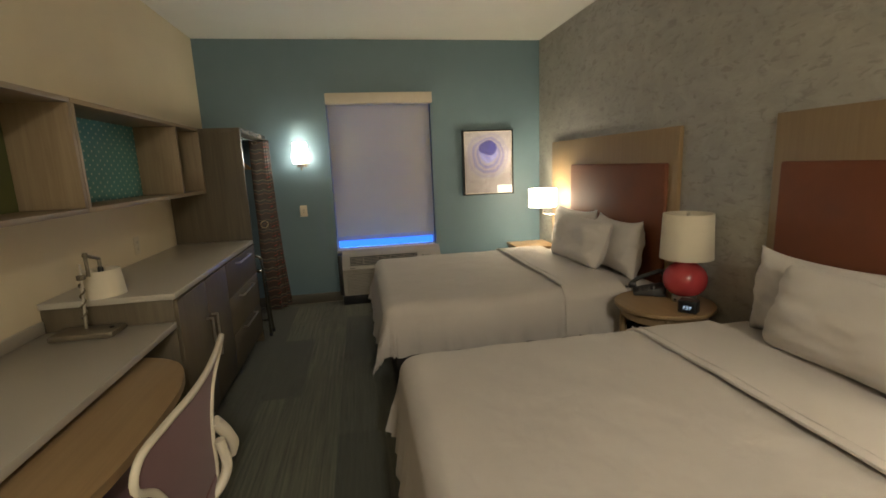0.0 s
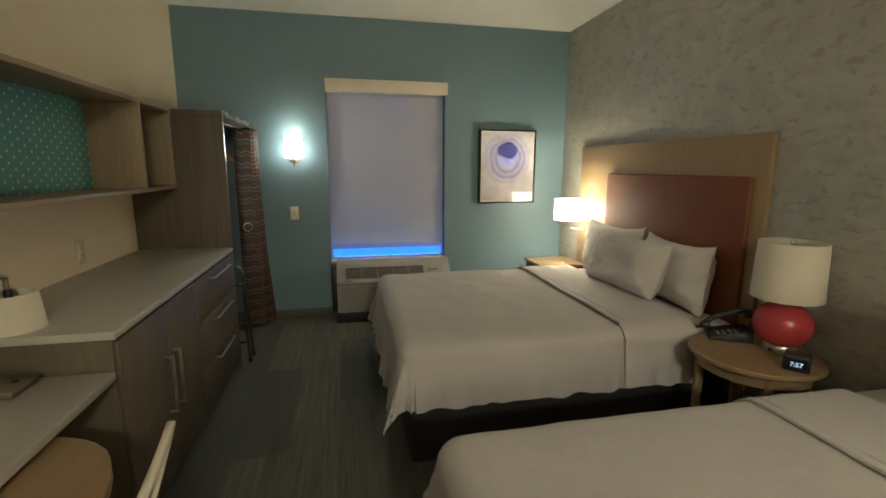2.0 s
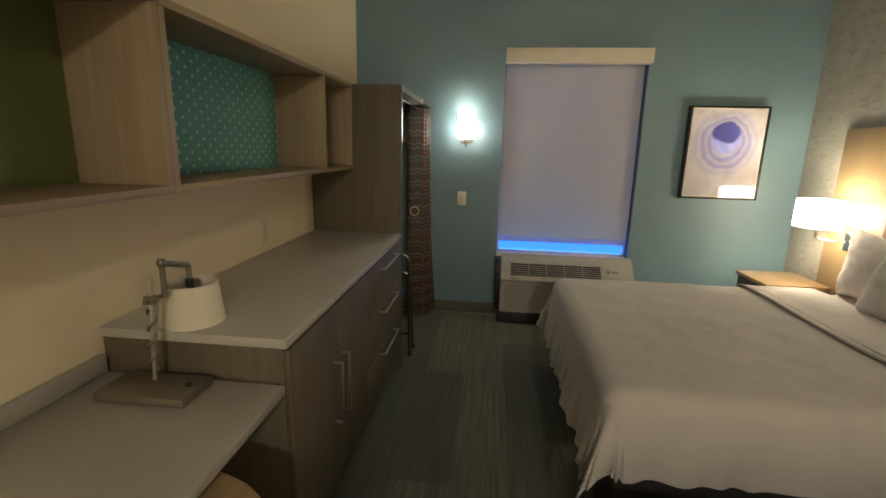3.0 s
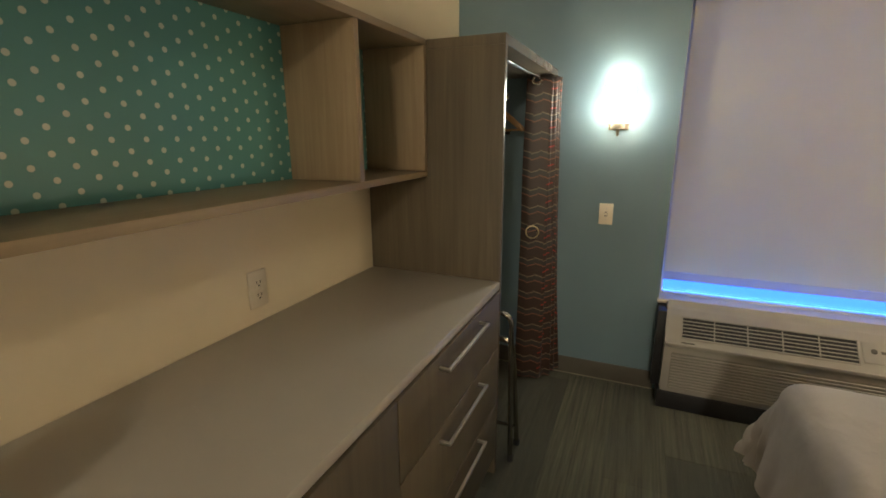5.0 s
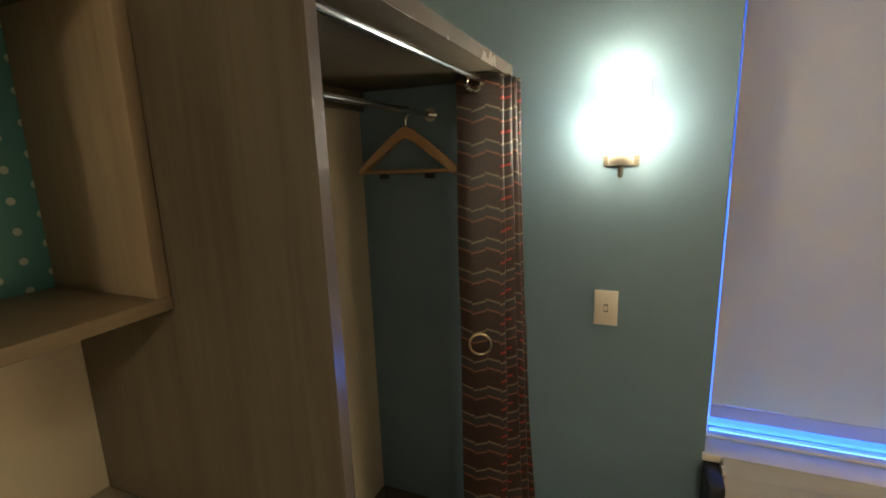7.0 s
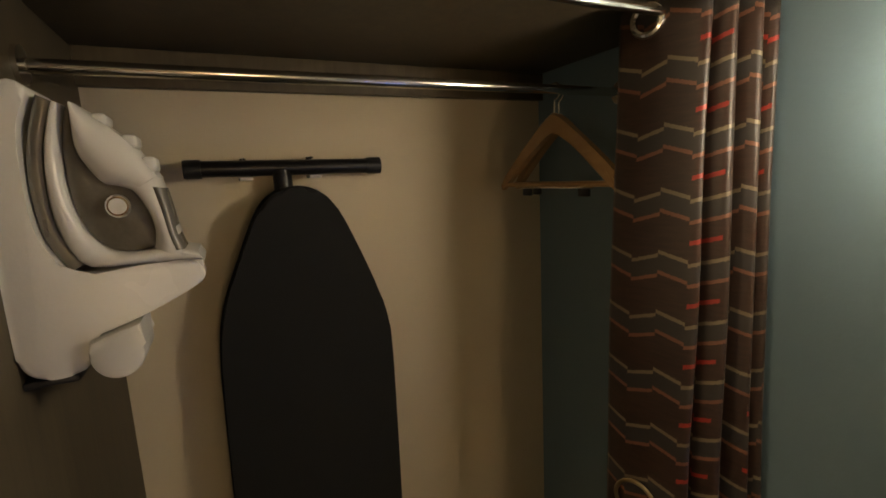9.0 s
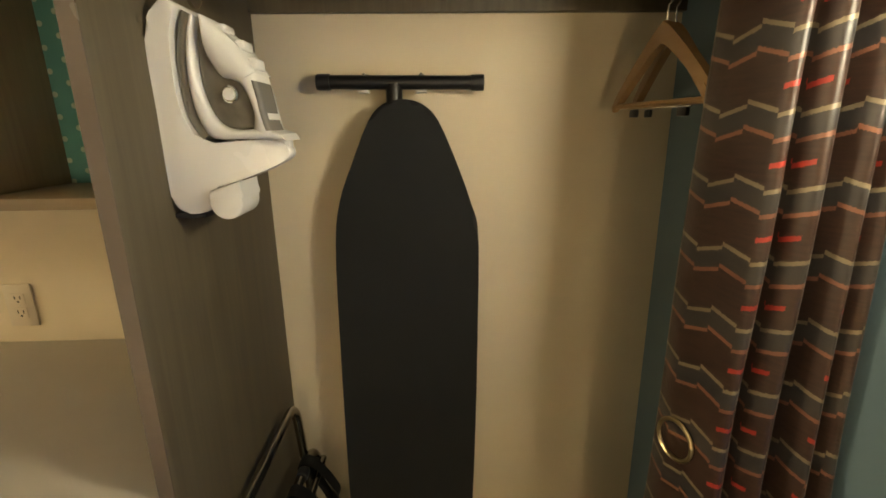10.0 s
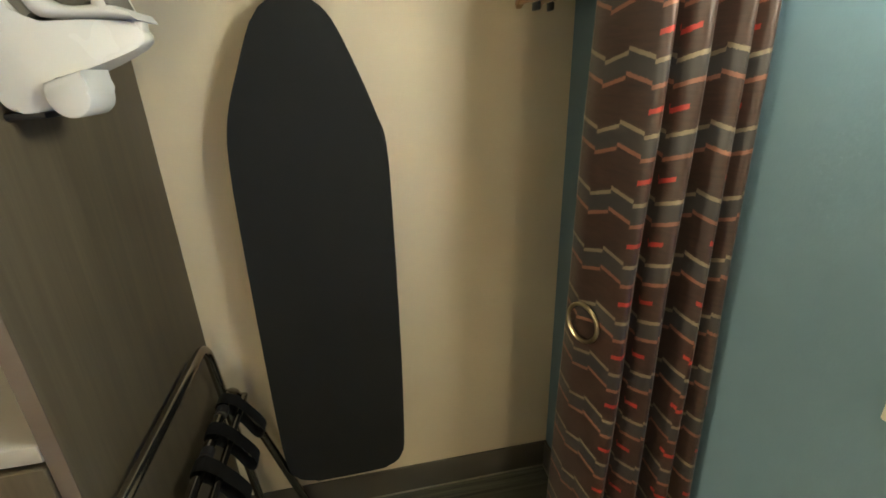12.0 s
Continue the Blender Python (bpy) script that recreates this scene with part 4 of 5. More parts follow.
def build_iron():
    back, touch = PANEL[1] + 0.005, PANEL[1] + 0.0005
    holder = thing("iron_holder", (0.41, back, 1.3), "white plastic iron holder screwed to the closet panel", "iron holder")
    profile = [(touch, 1.53), (touch, 1.43), (touch, 1.325), (touch + 0.003, 1.298), (touch + 0.018, 1.285), (touch + 0.045, 1.284), (touch + 0.062, 1.292), (touch + 0.067, 1.32), (touch + 0.085, 1.326), (touch + 0.115, 1.334), (touch + 0.158, 1.35), (touch + 0.182, 1.362),
               (touch + 0.187, 1.372), (touch + 0.182, 1.382), (touch + 0.168, 1.39), (touch + 0.12, 1.391), (touch + 0.065, 1.389), (touch + 0.047, 1.409), (touch + 0.035, 1.441), (touch + 0.033, 1.495), (touch + 0.037, 1.54), (touch + 0.048, 1.57), (touch + 0.043, 1.58), (touch + 0.03, 1.582), (touch + 0.013, 1.566)]
    bracket = slab(bmesh.new(), [tuple(p) for p in smooth_outline(profile, 3)], "x", 0.345, 0.437, 0.005, 3)
    for v in bracket.verts:     # the lip narrows towards its tip
        if v.co.y > touch + 0.08:
            v.co.x = 0.385 + (v.co.x - 0.385) * (1 - 0.6 * min(1.0, (v.co.y - touch - 0.08) / 0.1))
    part("bracket", bracket, IRONWHITE, holder, "moulded white bracket")
    ring = [(back + 0.087 + 0.0265 * math.cos(a), 1.302 + 0.0265 * math.sin(a)) for a in (math.radians(d) for d in range(150, 391, 12))]
    ring = [(back + 0.063, 1.319)] + ring[1:-1] + [(back + 0.113, 1.333)]
    part("cord_hook", slab(bmesh.new(), ring, "x", 0.375, 0.449, 0.003, 2), IRONWHITE, holder, "round white cord hook")
    part("rubber_foot", boxed(0.35, 0.434, touch, touch + 0.05, 1.276, 1.2838, bevel=0.002), DARK, holder)
    for y, z in ((touch + 0.172, 1.393), (touch + 0.182, 1.386)):
        part("catch", boxed(0.378, 0.402, y - 0.005, y + 0.004, z - 0.01, z + 0.004, bevel=0.0015), IRONWHITE, holder, "small white catch")

    iron = thing("clothes_iron", (0.41, -0.9, 1.4), "white and grey steam iron standing in its holder", "iron")

    def curve(points, n):
        pts, out = [Vector(p) for p in points], []
        for k in range(n + 1):
            f = k / n * (len(pts) - 1)
            i = min(int(f), len(pts) - 2)
            t = f - i
            p0, p1, p2, p3 = pts[max(0, i - 1)], pts[i], pts[i + 1], pts[min(len(pts) - 1, i + 2)]
            out.append(0.5 * ((2 * p1) + (p2 - p0) * t + (2 * p0 - 5 * p1 + 4 * p2 - p3) * t * t + (3 * p1 - p0 - 3 * p2 + p3) * t ** 3))
        return out

    def moulded(name, one, other, x0, x1, m, dome, label=""):
        """A rounded moulding between two side lines in the upright plane, from x0 to its domed face at x1."""
        n, across = 20, 6
        bm = bmesh.new()
        a, b = curve(one, n), curve(other, n)
        sheets = []
        for x, k in ((x1, dome), (x0, 0.0)):
            rows = []
            for p, q in zip(a, b):
                rows.append([bm.verts.new((x - k * abs(2 * c / across - 1) ** 3, *(p + (q - p) * (c / across)))) for c in range(across + 1)])
            sheets.append(rows)
            for r0, r1 in zip(rows, rows[1:]):
                for c in range(across):
                    bm.faces.new((r0[c], r0[c + 1], r1[c + 1], r1[c]))
        front, rear = sheets
        for c in (0, across):
            for k in range(n):
                bm.faces.new((front[k][c], front[k + 1][c], rear[k + 1][c], rear[k][c]))
        for k in (0, n):
            for c in range(across):
                bm.faces.new((front[k][c], front[k][c + 1], rear[k][c + 1], rear[k][c]))
        return part(name, bm, m, iron, label)

    moulded("soleplate", [(-0.936, 1.57), (-0.947, 1.535), (-0.954, 1.495), (-0.953, 1.45), (-0.946, 1.417), (-0.93, 1.393)], [(-0.924, 1.564), (-0.934, 1.535), (-0.94, 1.504), (-0.941, 1.463), (-0.936, 1.43), (-0.92, 1.399)], 0.362, 0.44, SOLE, 0.002, "polished metal soleplate, coloured dark for the shadow in its groove")
    moulded("skirt", [(-0.924, 1.564), (-0.933, 1.535), (-0.939, 1.504), (-0.94, 1.463), (-0.935, 1.43), (-0.919, 1.397), (-0.88, 1.393), (-0.83, 1.393), (-0.8, 1.39)], [(-0.915, 1.561), (-0.922, 1.535), (-0.925, 1.494), (-0.921, 1.456), (-0.91, 1.426), (-0.893, 1.41), (-0.87, 1.406), (-0.835, 1.408), (-0.806, 1.4)], 0.36, 0.446, IRONWHITE, 0.009, "white lower body")
    tank = moulded("water_tank", [(-0.914, 1.56), (-0.921, 1.535), (-0.924, 1.494), (-0.92, 1.456), (-0.909, 1.427), (-0.892, 1.411), (-0.868, 1.407), (-0.852, 1.409)], [(-0.908, 1.56), (-0.91, 1.522), (-0.902, 1.5), (-0.889, 1.483), (-0.872, 1.478), (-0.86, 1.466), (-0.85, 1.444), (-0.847, 1.415)], 0.374, 0.436, TANK, 0.006, "smoky grey water tank")
    moulded("nose", [(-0.909, 1.562), (-0.911, 1.522), (-0.903, 1.5), (-0.89, 1.482), (-0.876, 1.478), (-0.861, 1.472)], [(-0.904, 1.562), (-0.893, 1.551), (-0.88, 1.541), (-0.862, 1.524), (-0.851, 1.505), (-0.838, 1.487)], 0.366, 0.449, IRONWHITE, 0.014, "white nose with steam buttons")
    moulded("handle", [(-0.88, 1.479), (-0.864, 1.473), (-0.853, 1.454), (-0.847, 1.43), (-0.85, 1.408)], [(-0.84, 1.492), (-0.834, 1.47), (-0.828, 1.44), (-0.821, 1.408), (-0.812, 1.394)], 0.378, 0.447, IRONWHITE, 0.011, "white curved handle")
    moulded("grip", [(-0.844, 1.476), (-0.84, 1.454), (-0.836, 1.424), (-0.831, 1.405)], [(-0.833, 1.474), (-0.829, 1.452), (-0.825, 1.424), (-0.819, 1.405)], 0.385, 0.4475, GREY, 0.006, "dark grey rubber grip")
    part("dial", tube(bmesh.new(), [(0.434, -0.879, 1.457), (0.441, -0.879, 1.457), (0.443, -0.879, 1.457)], 0.0125, 22, radii=[0.0125, 0.0125, 0.0105]), CHROME, tank, "chrome-rimmed temperature dial")
    part("dial_cap", tube(bmesh.new(), [(0.4432, -0.879, 1.457), (0.4455, -0.879, 1.457)], 0.0085, 22), IRONWHITE, tank, "white dial cap")
    for y, z, tall in ((-0.888, 1.551, 0.004), (-0.862, 1.527, 0.006), (-0.846, 1.5, 0.009)):
        part("button", boxed(0.388, 0.426, y - 0.007, y + 0.008, z - 0.008, z + tall, bevel=0.004, seg=3), IRONWHITE, iron, "white steam button")
    part("lettering_bar", boxed(0.4402, 0.4408, -0.948, -0.945, 1.43, 1.448), GREY, iron)
    # both are slim: draw them in towards the panel
    holder.location.x, iron.location = 0.418, (0.405, touch + 0.94 * (-0.9 - touch), 1.4)
    holder.scale.y = iron.scale.y = 0.94


def build_luggage_rack():
    rack = thing("luggage_rack", (0.33, -0.9, 0), "folded chrome luggage rack with black straps", "luggage rack")
    x0, x1 = 0.095, 0.608
    rear = [(x0, -0.905, 0.012), (x0, -0.958, 0.715), (x1, -0.958, 0.722), (x1, -0.905, 0.012)]
    front = [(x0 - 0.03, -0.775, 0.012), (x0, -0.922, 0.585), (x1, -0.922, 0.592), (x1, -0.785, 0.012)]
    part("rear_frame", tube(bmesh.new(), rounded(rear, 0.05, 7), 0.0115, 12), RACKCHROME, rack, "chrome bent tube frame")
    part("front_frame", tube(bmesh.new(), rounded(front, 0.05, 7), 0.0115, 12), RACKCHROME, rack, "chrome bent tube frame")
    part("cross_bar", tube(bmesh.new(), [(x0 + 0.01, -0.82, 0.12), (x1 - 0.01, -0.82, 0.12)], 0.009, 10), RACKCHROME, rack)
    part("second_rail", tube(bmesh.new(), [(x0 + 0.02, -0.89, 0.565), (x1 - 0.02, -0.89, 0.572)], 0.0085, 10), RACKCHROME, rack)
    for x, y in ((x0 - 0.03, -0.775), (x1, -0.785), (x0, -0.905), (x1, -0.905)):
        part("rubber_foot", lathe(bmesh.new(), [(0.014, 0.0), (0.016, 0.004), (0.016, 0.028), (0.0125, 0.032), (0.0, 0.032)], (x, y, 0), 14), DARK, rack, "black rubber foot")
    for k in range(4):
        x = 0.17 + 0.1 * k
        path = [(-0.934, 0.6), (-0.918, 0.606), (-0.896, 0.594), (-0.872, 0.562), (-0.85, 0.525), (-0.842, 0.5), (-0.85, 0.485), (-0.866, 0.494), (-0.886, 0.535), (-0.908, 0.568), (-0.934, 0.584)]
        pts = smooth_outline(path, 3)
        strap = bmesh.new()
        a = [strap.verts.new((x - 0.018, *p)) for p in pts]
        b = [strap.verts.new((x + 0.018, *p)) for p in pts]
        n = len(pts)
        for i in range(n):
            strap.faces.new((a[i], a[(i + 1) % n], b[(i + 1) % n], b[i]))
        bmesh.ops.solidify(strap, geom=strap.faces[:], thickness=0.002)
        part("strap", strap, STRAP, rack, "black webbing strap loop")
    for k in range(3):
        x = 0.2 + 0.13 * k
        part("joint", tube(bmesh.new(), [(x - 0.012, -0.92, 0.588), (x + 0.012, -0.92, 0.588)], 0.0145, 12), DARK, rack, "black sleeve on the tube")


def build_wall_sconce():
    x, y = 0.9, -0.072
    sconce = thing("wall_sconce", (x, 0, 1.49), "lit wall sconce with a white glass shade", "wall lamp")
    part("backplate", boxed(x - 0.05, x + 0.05, -0.012, -0.0005, 1.44, 1.62, bevel=0.004), BRONZE, sconce)
    part("arm", tube(bmesh.new(), rounded([(x, -0.018, 1.47), (x, -0.05, 1.462), (x, y, 1.47)], 0.03), 0.008, 10), BRONZE, sconce)
    part("cup", lathe(bmesh.new(), [(0.0, -0.05), (0.007, -0.045), (0.009, -0.014), (0.034, -0.01), (0.034, 0.016), (0.0, 0.016)], (x, y, 1.458), 20), BRONZE, sconce, "bronze cup with finial")
    glass = shell(bmesh.new(), [(0.07, 0.0), (0.083, 0.045), (0.084, 0.09), (0.07, 0.13), (0.067, 0.2)], (x, y, 1.476), 0.004)
    bmesh.ops.scale(glass, vec=(1, 0.62, 1), space=Matrix.Translation((0, -y, 0)), verts=glass.verts[:])
    bmesh.ops.bisect_plane(glass, geom=glass.verts[:] + glass.edges[:] + glass.faces[:], plane_co=(x, -0.056, 0), plane_no=(0, 1, 0), clear_outer=True)
    # pan added behind the glass to cut the halo on the wall
    part("light_block_pan", boxed(x - 0.068, x + 0.068, -0.052, -0.0125, 1.482, 1.66, bevel=0.004), IVORY, sconce, "added cream pan that keeps light off the wall behind")
    part("shade", glass, GLOW_SCONCE, sconce, "glowing white glass shade")
    part("bulb", lathe(bmesh.new(), [(0.0, -0.045), (0.012, -0.04), (0.017, -0.015), (0.017, 0.03), (0.012, 0.042), (0.0, 0.046)], (x, y, 1.6), 16), GLOW_SCONCE_BULB, sconce, "lit bulb inside the open glass")
    part("stem", tube(bmesh.new(), [(x, y, 1.476), (x, y, 1.682)], 0.005, 8), BRONZE, sconce)


build_dresser()
build_desk()
build_rolling_table()
build_shelf()
build_desk_lamp()
build_office_chair()
build_plates()
build_closet()
build_curtain()
build_hangers()
build_ironing_board()
build_iron()
build_luggage_rack()
build_wall_sconce()


# ---- beds ----
def drape(x_head, x_foot, y_far, y_near, top, hang_foot, hang_side, lift=0.0, seed=0.0, foot=True, nx=90, ny=110, flare=0.32, crown=0.012):
    """A cloth over a mattress: rounded over the edges, hanging with folds, gathered at the foot corners."""
    bm = bmesh.new()
    r = 0.075
    mid, half = (y_far + y_near) / 2, (y_far - y_near) / 2
    s0, s1 = 0.0, (x_head - x_foot) + (hang_foot if foot else 0.0)
    grid = []
    for i in range(nx + 1):
        s = s0 + (s1 - s0) * i / nx
        row = []
        for j in range(ny + 1):
            t = -(half + hang_side) + 2 * (half + hang_side) * j / ny
            ex = max(0.0, s - (x_head - x_foot) + r) if foot else 0.0
            ey = max(0.0, abs(t) - half + r)
            x = x_head - min(s, (x_head - x_foot) - (r if foot else 0.0))
            y = max(-half + r, min(half - r, t))
            side = math.copysign(1, t)
            round_d = math.hypot(ex, ey)
            d = (ex ** 5 + ey ** 5) ** 0.2
            wob = noise.noise((s * 2.2 + seed, t * 2.2, seed)) * 0.008 + noise.noise((s * 6 + seed, t * 5, 3.1)) * 0.004
            wob += 0.0035 * max(0.0, 0.35 - abs(noise.noise((s * 3.1 + t * 1.4 + seed, t * 3.3 - s, 5.0)))) / 0.35
            edge = 1 - (abs(t) / half) ** 4 if abs(t) < half else 0.0
            z = top + lift + wob + crown * edge
            if d > 0:
                nxv, nyv = -ex / round_d, side * ey / round_d
                arc = min(d / r, math.pi / 2)
                out = r * math.sin(arc)
                fall = r * (1 - math.cos(arc))
                rest = max(0.0, d - r * math.pi / 2)
                corner = 4 * (ex / round_d) ** 2 * (ey / round_d) ** 2
                along = s * abs(nyv) + t * abs(nxv)
                fold = math.sin(along * 17 + 2.5 * noise.noise((along * 3, seed, 1.0))) * 0.28 + math.sin(along * 46 + 3.0 * noise.noise((along * 5, seed, 2.0))) * 0.4 * min(1.0, rest * 6) + noise.noise((along * 9, rest * 2, seed)) * 0.7
                phi = math.atan2(ey, ex)
                out += rest * (flare * (0.45 + 0.55 * corner) + 0.1 * fold * min(1.0, rest * 5)) + corner * rest * 0.13 * math.sin(phi * 9 + seed)
                fall += rest * (1 - 0.05 * corner + 0.05 * noise.noise((along * 8, seed, 9.0)))
                x += nxv * (out - 0.0)
                y += nyv * (out - 0.0)
                z -= fall
                out_l = lift
                x += nxv * out_l * min(1, arc)
                y += nyv * out_l * min(1, arc)
                z -= lift * min(1, arc)
            z = max(z, 0.02)
            row.append(bm.verts.new((x, mid + y, z)))
        grid.append(row)
    for a, b in zip(grid, grid[1:]):
        for j in range(ny):
            bm.faces.new((a[j], a[j + 1], b[j + 1], b[j]))
    bmesh.ops.recalc_face_normals(bm, faces=bm.faces[:])
    bmesh.ops.solidify(bm, geom=bm.faces[:], thickness=0.004)
    return bm


def pillow(at, wide, high, thick, lean, turn, seed, group):
    """A plump pillow with pinched corners, leaning back by lean degrees."""
    bm = bmesh.new()
    n, sides = 32, []
    corner = 0.03 if lean < 10 else -0.03
    for face in (1, -1):
        rows = []
        for i in range(n + 1):
            u = 2 * i / n - 1
            row = []
            for j in range(n + 1):
                v = 2 * j / n - 1
                ear = corner * abs(u * v) ** 6
                pu = u * (1 - 0.03 * (1 - v * v) * abs(u) + ear) * wide / 2
                pv = v * (1 - 0.045 * (1 - u * u) * abs(v) + 3 * ear) * high / 2
                body = max(0.0, (1 - abs(u) ** 4.5) * (1 - abs(v) ** 3.2)) ** 0.52
                bulge = thick / 2 * body * (1 + 0.18 * noise.noise((u * 1.7 + seed, v * 1.7, seed)))
                crease = 0.009 * body * noise.noise((u * 2.6 + seed, v * 2.6, seed * 2)) + 0.011 * noise.noise((u * 7, v * 5 + seed, face)) * (0.25 + abs(u) ** 3) + 0.005 * noise.noise((u * 13 + seed, v * 7, face + 3))
                sag = -0.012 * v * (1 - u * u)
                row.append((pu, face * (bulge + crease * min(1.0, body * 3)) + 0.004 * noise.noise((u * 4 + seed, v * 4, 7.7)), pv + sag))
            rows.append(row)
        sides.append(rows)
    m = Matrix.Translation(at) @ Matrix.Rotation(radians(turn), 4, "Z") @ Matrix.Rotation(radians(lean), 4, "Y") @ Matrix.Rotation(radians(90), 4, "Z")
    rim = {}
    for k, rows in enumerate(sides):
        made = []
        for i in range(n + 1):
            line = []
            for j in range(n + 1):
                on_rim = i in (0, n) or j in (0, n)
                if on_rim and (i, j) in rim:
                    line.append(rim[i, j])
                    continue
                v = bm.verts.new(m @ Vector(rows[i][j]))
                if on_rim:
                    rim[i, j] = v
                line.append(v)
            made.append(line)
        for a, b in zip(made, made[1:]):
            for j in range(n):
                bm.faces.new((a[j], a[j + 1], b[j + 1], b[j]) if k else (a[j], b[j], b[j + 1], a[j + 1]))
    return solo("pillow", bm, PILLOW, at, "plump white pillow propped against the leather headboard", "pillow", group)


def build_bed(centre, x_foot, seed, which):
    x_head, half = 3.37, 0.75
    bed = thing("bed", ((x_head + x_foot) / 2, centre, 0), "queen bed with white bedding, " + which, "bed")
    part("base", boxed(x_foot + 0.06, x_head, centre - half + 0.03, centre + half - 0.03, 0.0, 0.34, bevel=0.012), BASECLOTH, bed, "dark fabric-covered box base")
    part("mattress", boxed(x_foot + 0.02, x_head - 0.002, centre - half + 0.01, centre + half - 0.01, 0.3405, 0.582, bevel=0.05, seg=4), SHEET, bed, "white-sheeted mattress")
    tag = "bedding on " + which
    solo("bedspread", drape(2.76, x_foot, centre + half, centre - half, 0.6, 0.33, 0.265, 0.0, seed), LINEN, ((x_head + x_foot) / 2, centre, 0.6), "smooth white bedspread hanging over the foot and sides", "bedspread", tag)
    band = drape(3.08, 2.67, centre + half, centre - half, 0.6, 0, 0.25, 0.014, seed + 4.0, foot=False, nx=26, ny=110, flare=0.32)
    sheet = solo("turned_down_sheet", band, SHEET, (2.87, centre, 0.61), "white sheet folded down over the bedspread", "sheet", tag)
    for x, w in ((2.676, 0.0045), (2.715, 0.0025)):
        line = []
        for k in range(61):
            y = centre - half + 0.06 + (2 * half - 0.12) * k / 60
            wob = noise.noise(((3.08 - x) * 2.2 + seed + 4, (y - centre) * 2.2, seed + 4)) * 0.008 + noise.noise(((3.08 - x) * 6 + seed + 4, (y - centre) * 5, 3.1)) * 0.004
            line.append((x, y, 0.614 + wob + 0.012 * (1 - (abs(y - centre) / half) ** 4) + 0.002))
        part("piping", tube(bmesh.new(), line, w, 6), PIPING, sheet, "thin stitched edge, greyed for the soft shadow line")


def build_headboard(y0, y1, l0, l1, which):
    board = thing("headboard", (EAST - 0.02, (y0 + y1) / 2, 0.2), "honey oak headboard with a rust leather panel, " + which, "headboard")
    part("oak_panel", boxed(3.42, EAST - 0.0005, y0, y1, 0.2, 1.583, bevel=0.002), OAK, board, "honey oak back panel")
    leather = boxed(3.388, 3.4195, l0, l1, 0.3, 1.36, bevel=0.014, seg=3)
    part("leather_panel", leather, LEATHER, board, "padded rust-brown leather panel")


def build_bedside_sconce(y, side, lit, bulb_lit):
    x, z = 3.245, 1.04
    sconce = thing("bedside_sconce", (3.4, y, z), "lit drum sconce with a swing arm on the headboard", "wall lamp", "headboard sconces")
    part("backplate", boxed(3.408, 3.4195, y - 0.045 * side - 0.03, y - 0.045 * side + 0.03, 0.81, 0.93, bevel=0.004), CHROME, sconce, "chrome backplate")
    part("arm", tube(bmesh.new(), rounded([(3.395, y - 0.045 * side, 0.87), (3.34, y - 0.045 * side, 0.87), (3.3, y, 0.87), (x, y, 0.88), (x, y, 0.97)], 0.025), 0.007, 10), CHROME, sconce, "chrome bent arm")
    part("shade", shell(bmesh.new(), [(0.135, 0.0), (0.135, 0.175)], (x, y, 0.955), 0.002), lit, sconce, "glowing cream drum shade")
    part("stem", tube(bmesh.new(), [(x, y, 0.97), (x, y, 1.01)], 0.012, 10), CHROME, sconce)
    part("bulb", lathe(bmesh.new(), [(0.0, -0.034), (0.02, -0.028), (0.03, -0.008), (0.03, 0.008), (0.02, 0.026), (0.0, 0.033)], (x, y, 1.046), 20), bulb_lit, sconce, "lit bulb inside the shade")


def build_round_table():
    c, r, z = (3.165, -2.6), 0.272, 0.566
    table = thing("round_nightstand", (*c, 0), "round oak nightstand between the two beds", "nightstand")
    part("tabletop", lathe(bmesh.new(), [(0.0, z - 0.026), (r - 0.006, z - 0.026), (r, z - 0.02), (r, z - 0.006), (r - 0.005, z), (0.0, z)], (*c, 0), 56), OAK_FLAT, table)
    part("apron", shell(bmesh.new(), [(r - 0.04, z - 0.08), (r - 0.04, z - 0.0265)], (*c, 0), 0.018, 48), OAK, table)
    for k in range(4):
        a = math.pi / 4 + k * math.pi / 2 + 0.25
        x, y = c[0] + (r - 0.055) * math.cos(a), c[1] + (r - 0.055) * math.sin(a)
        part("leg", tube(bmesh.new(), [(x, y, 0.0), (x, y, z - 0.027)], 0.022, 14, radii=[0.017, 0.023]), OAK, table)


def build_square_table():
    x0, x1, y0, y1, z = 2.99, 3.403, -0.6, -0.2, 0.55
    table = thing("square_nightstand", ((x0 + x1) / 2, (y0 + y1) / 2, 0), "small square nightstand with an oak top", "nightstand")
    part("tabletop", boxed(x0, x1, y0, y1, z - 0.025, z, bevel=0.003), OAK_FLAT, table)
    part("body", boxed(x0 + 0.015, x1, y0 + 0.015, y1 - 0.015, 0.06, z - 0.0255, bevel=0.002), BROWN, table, "dark brown laminate body")
    part("plinth", boxed(x0 + 0.04, x1 - 0.02, y0 + 0.03, y1 - 0.03, 0.0, 0.0595), DARK, table)


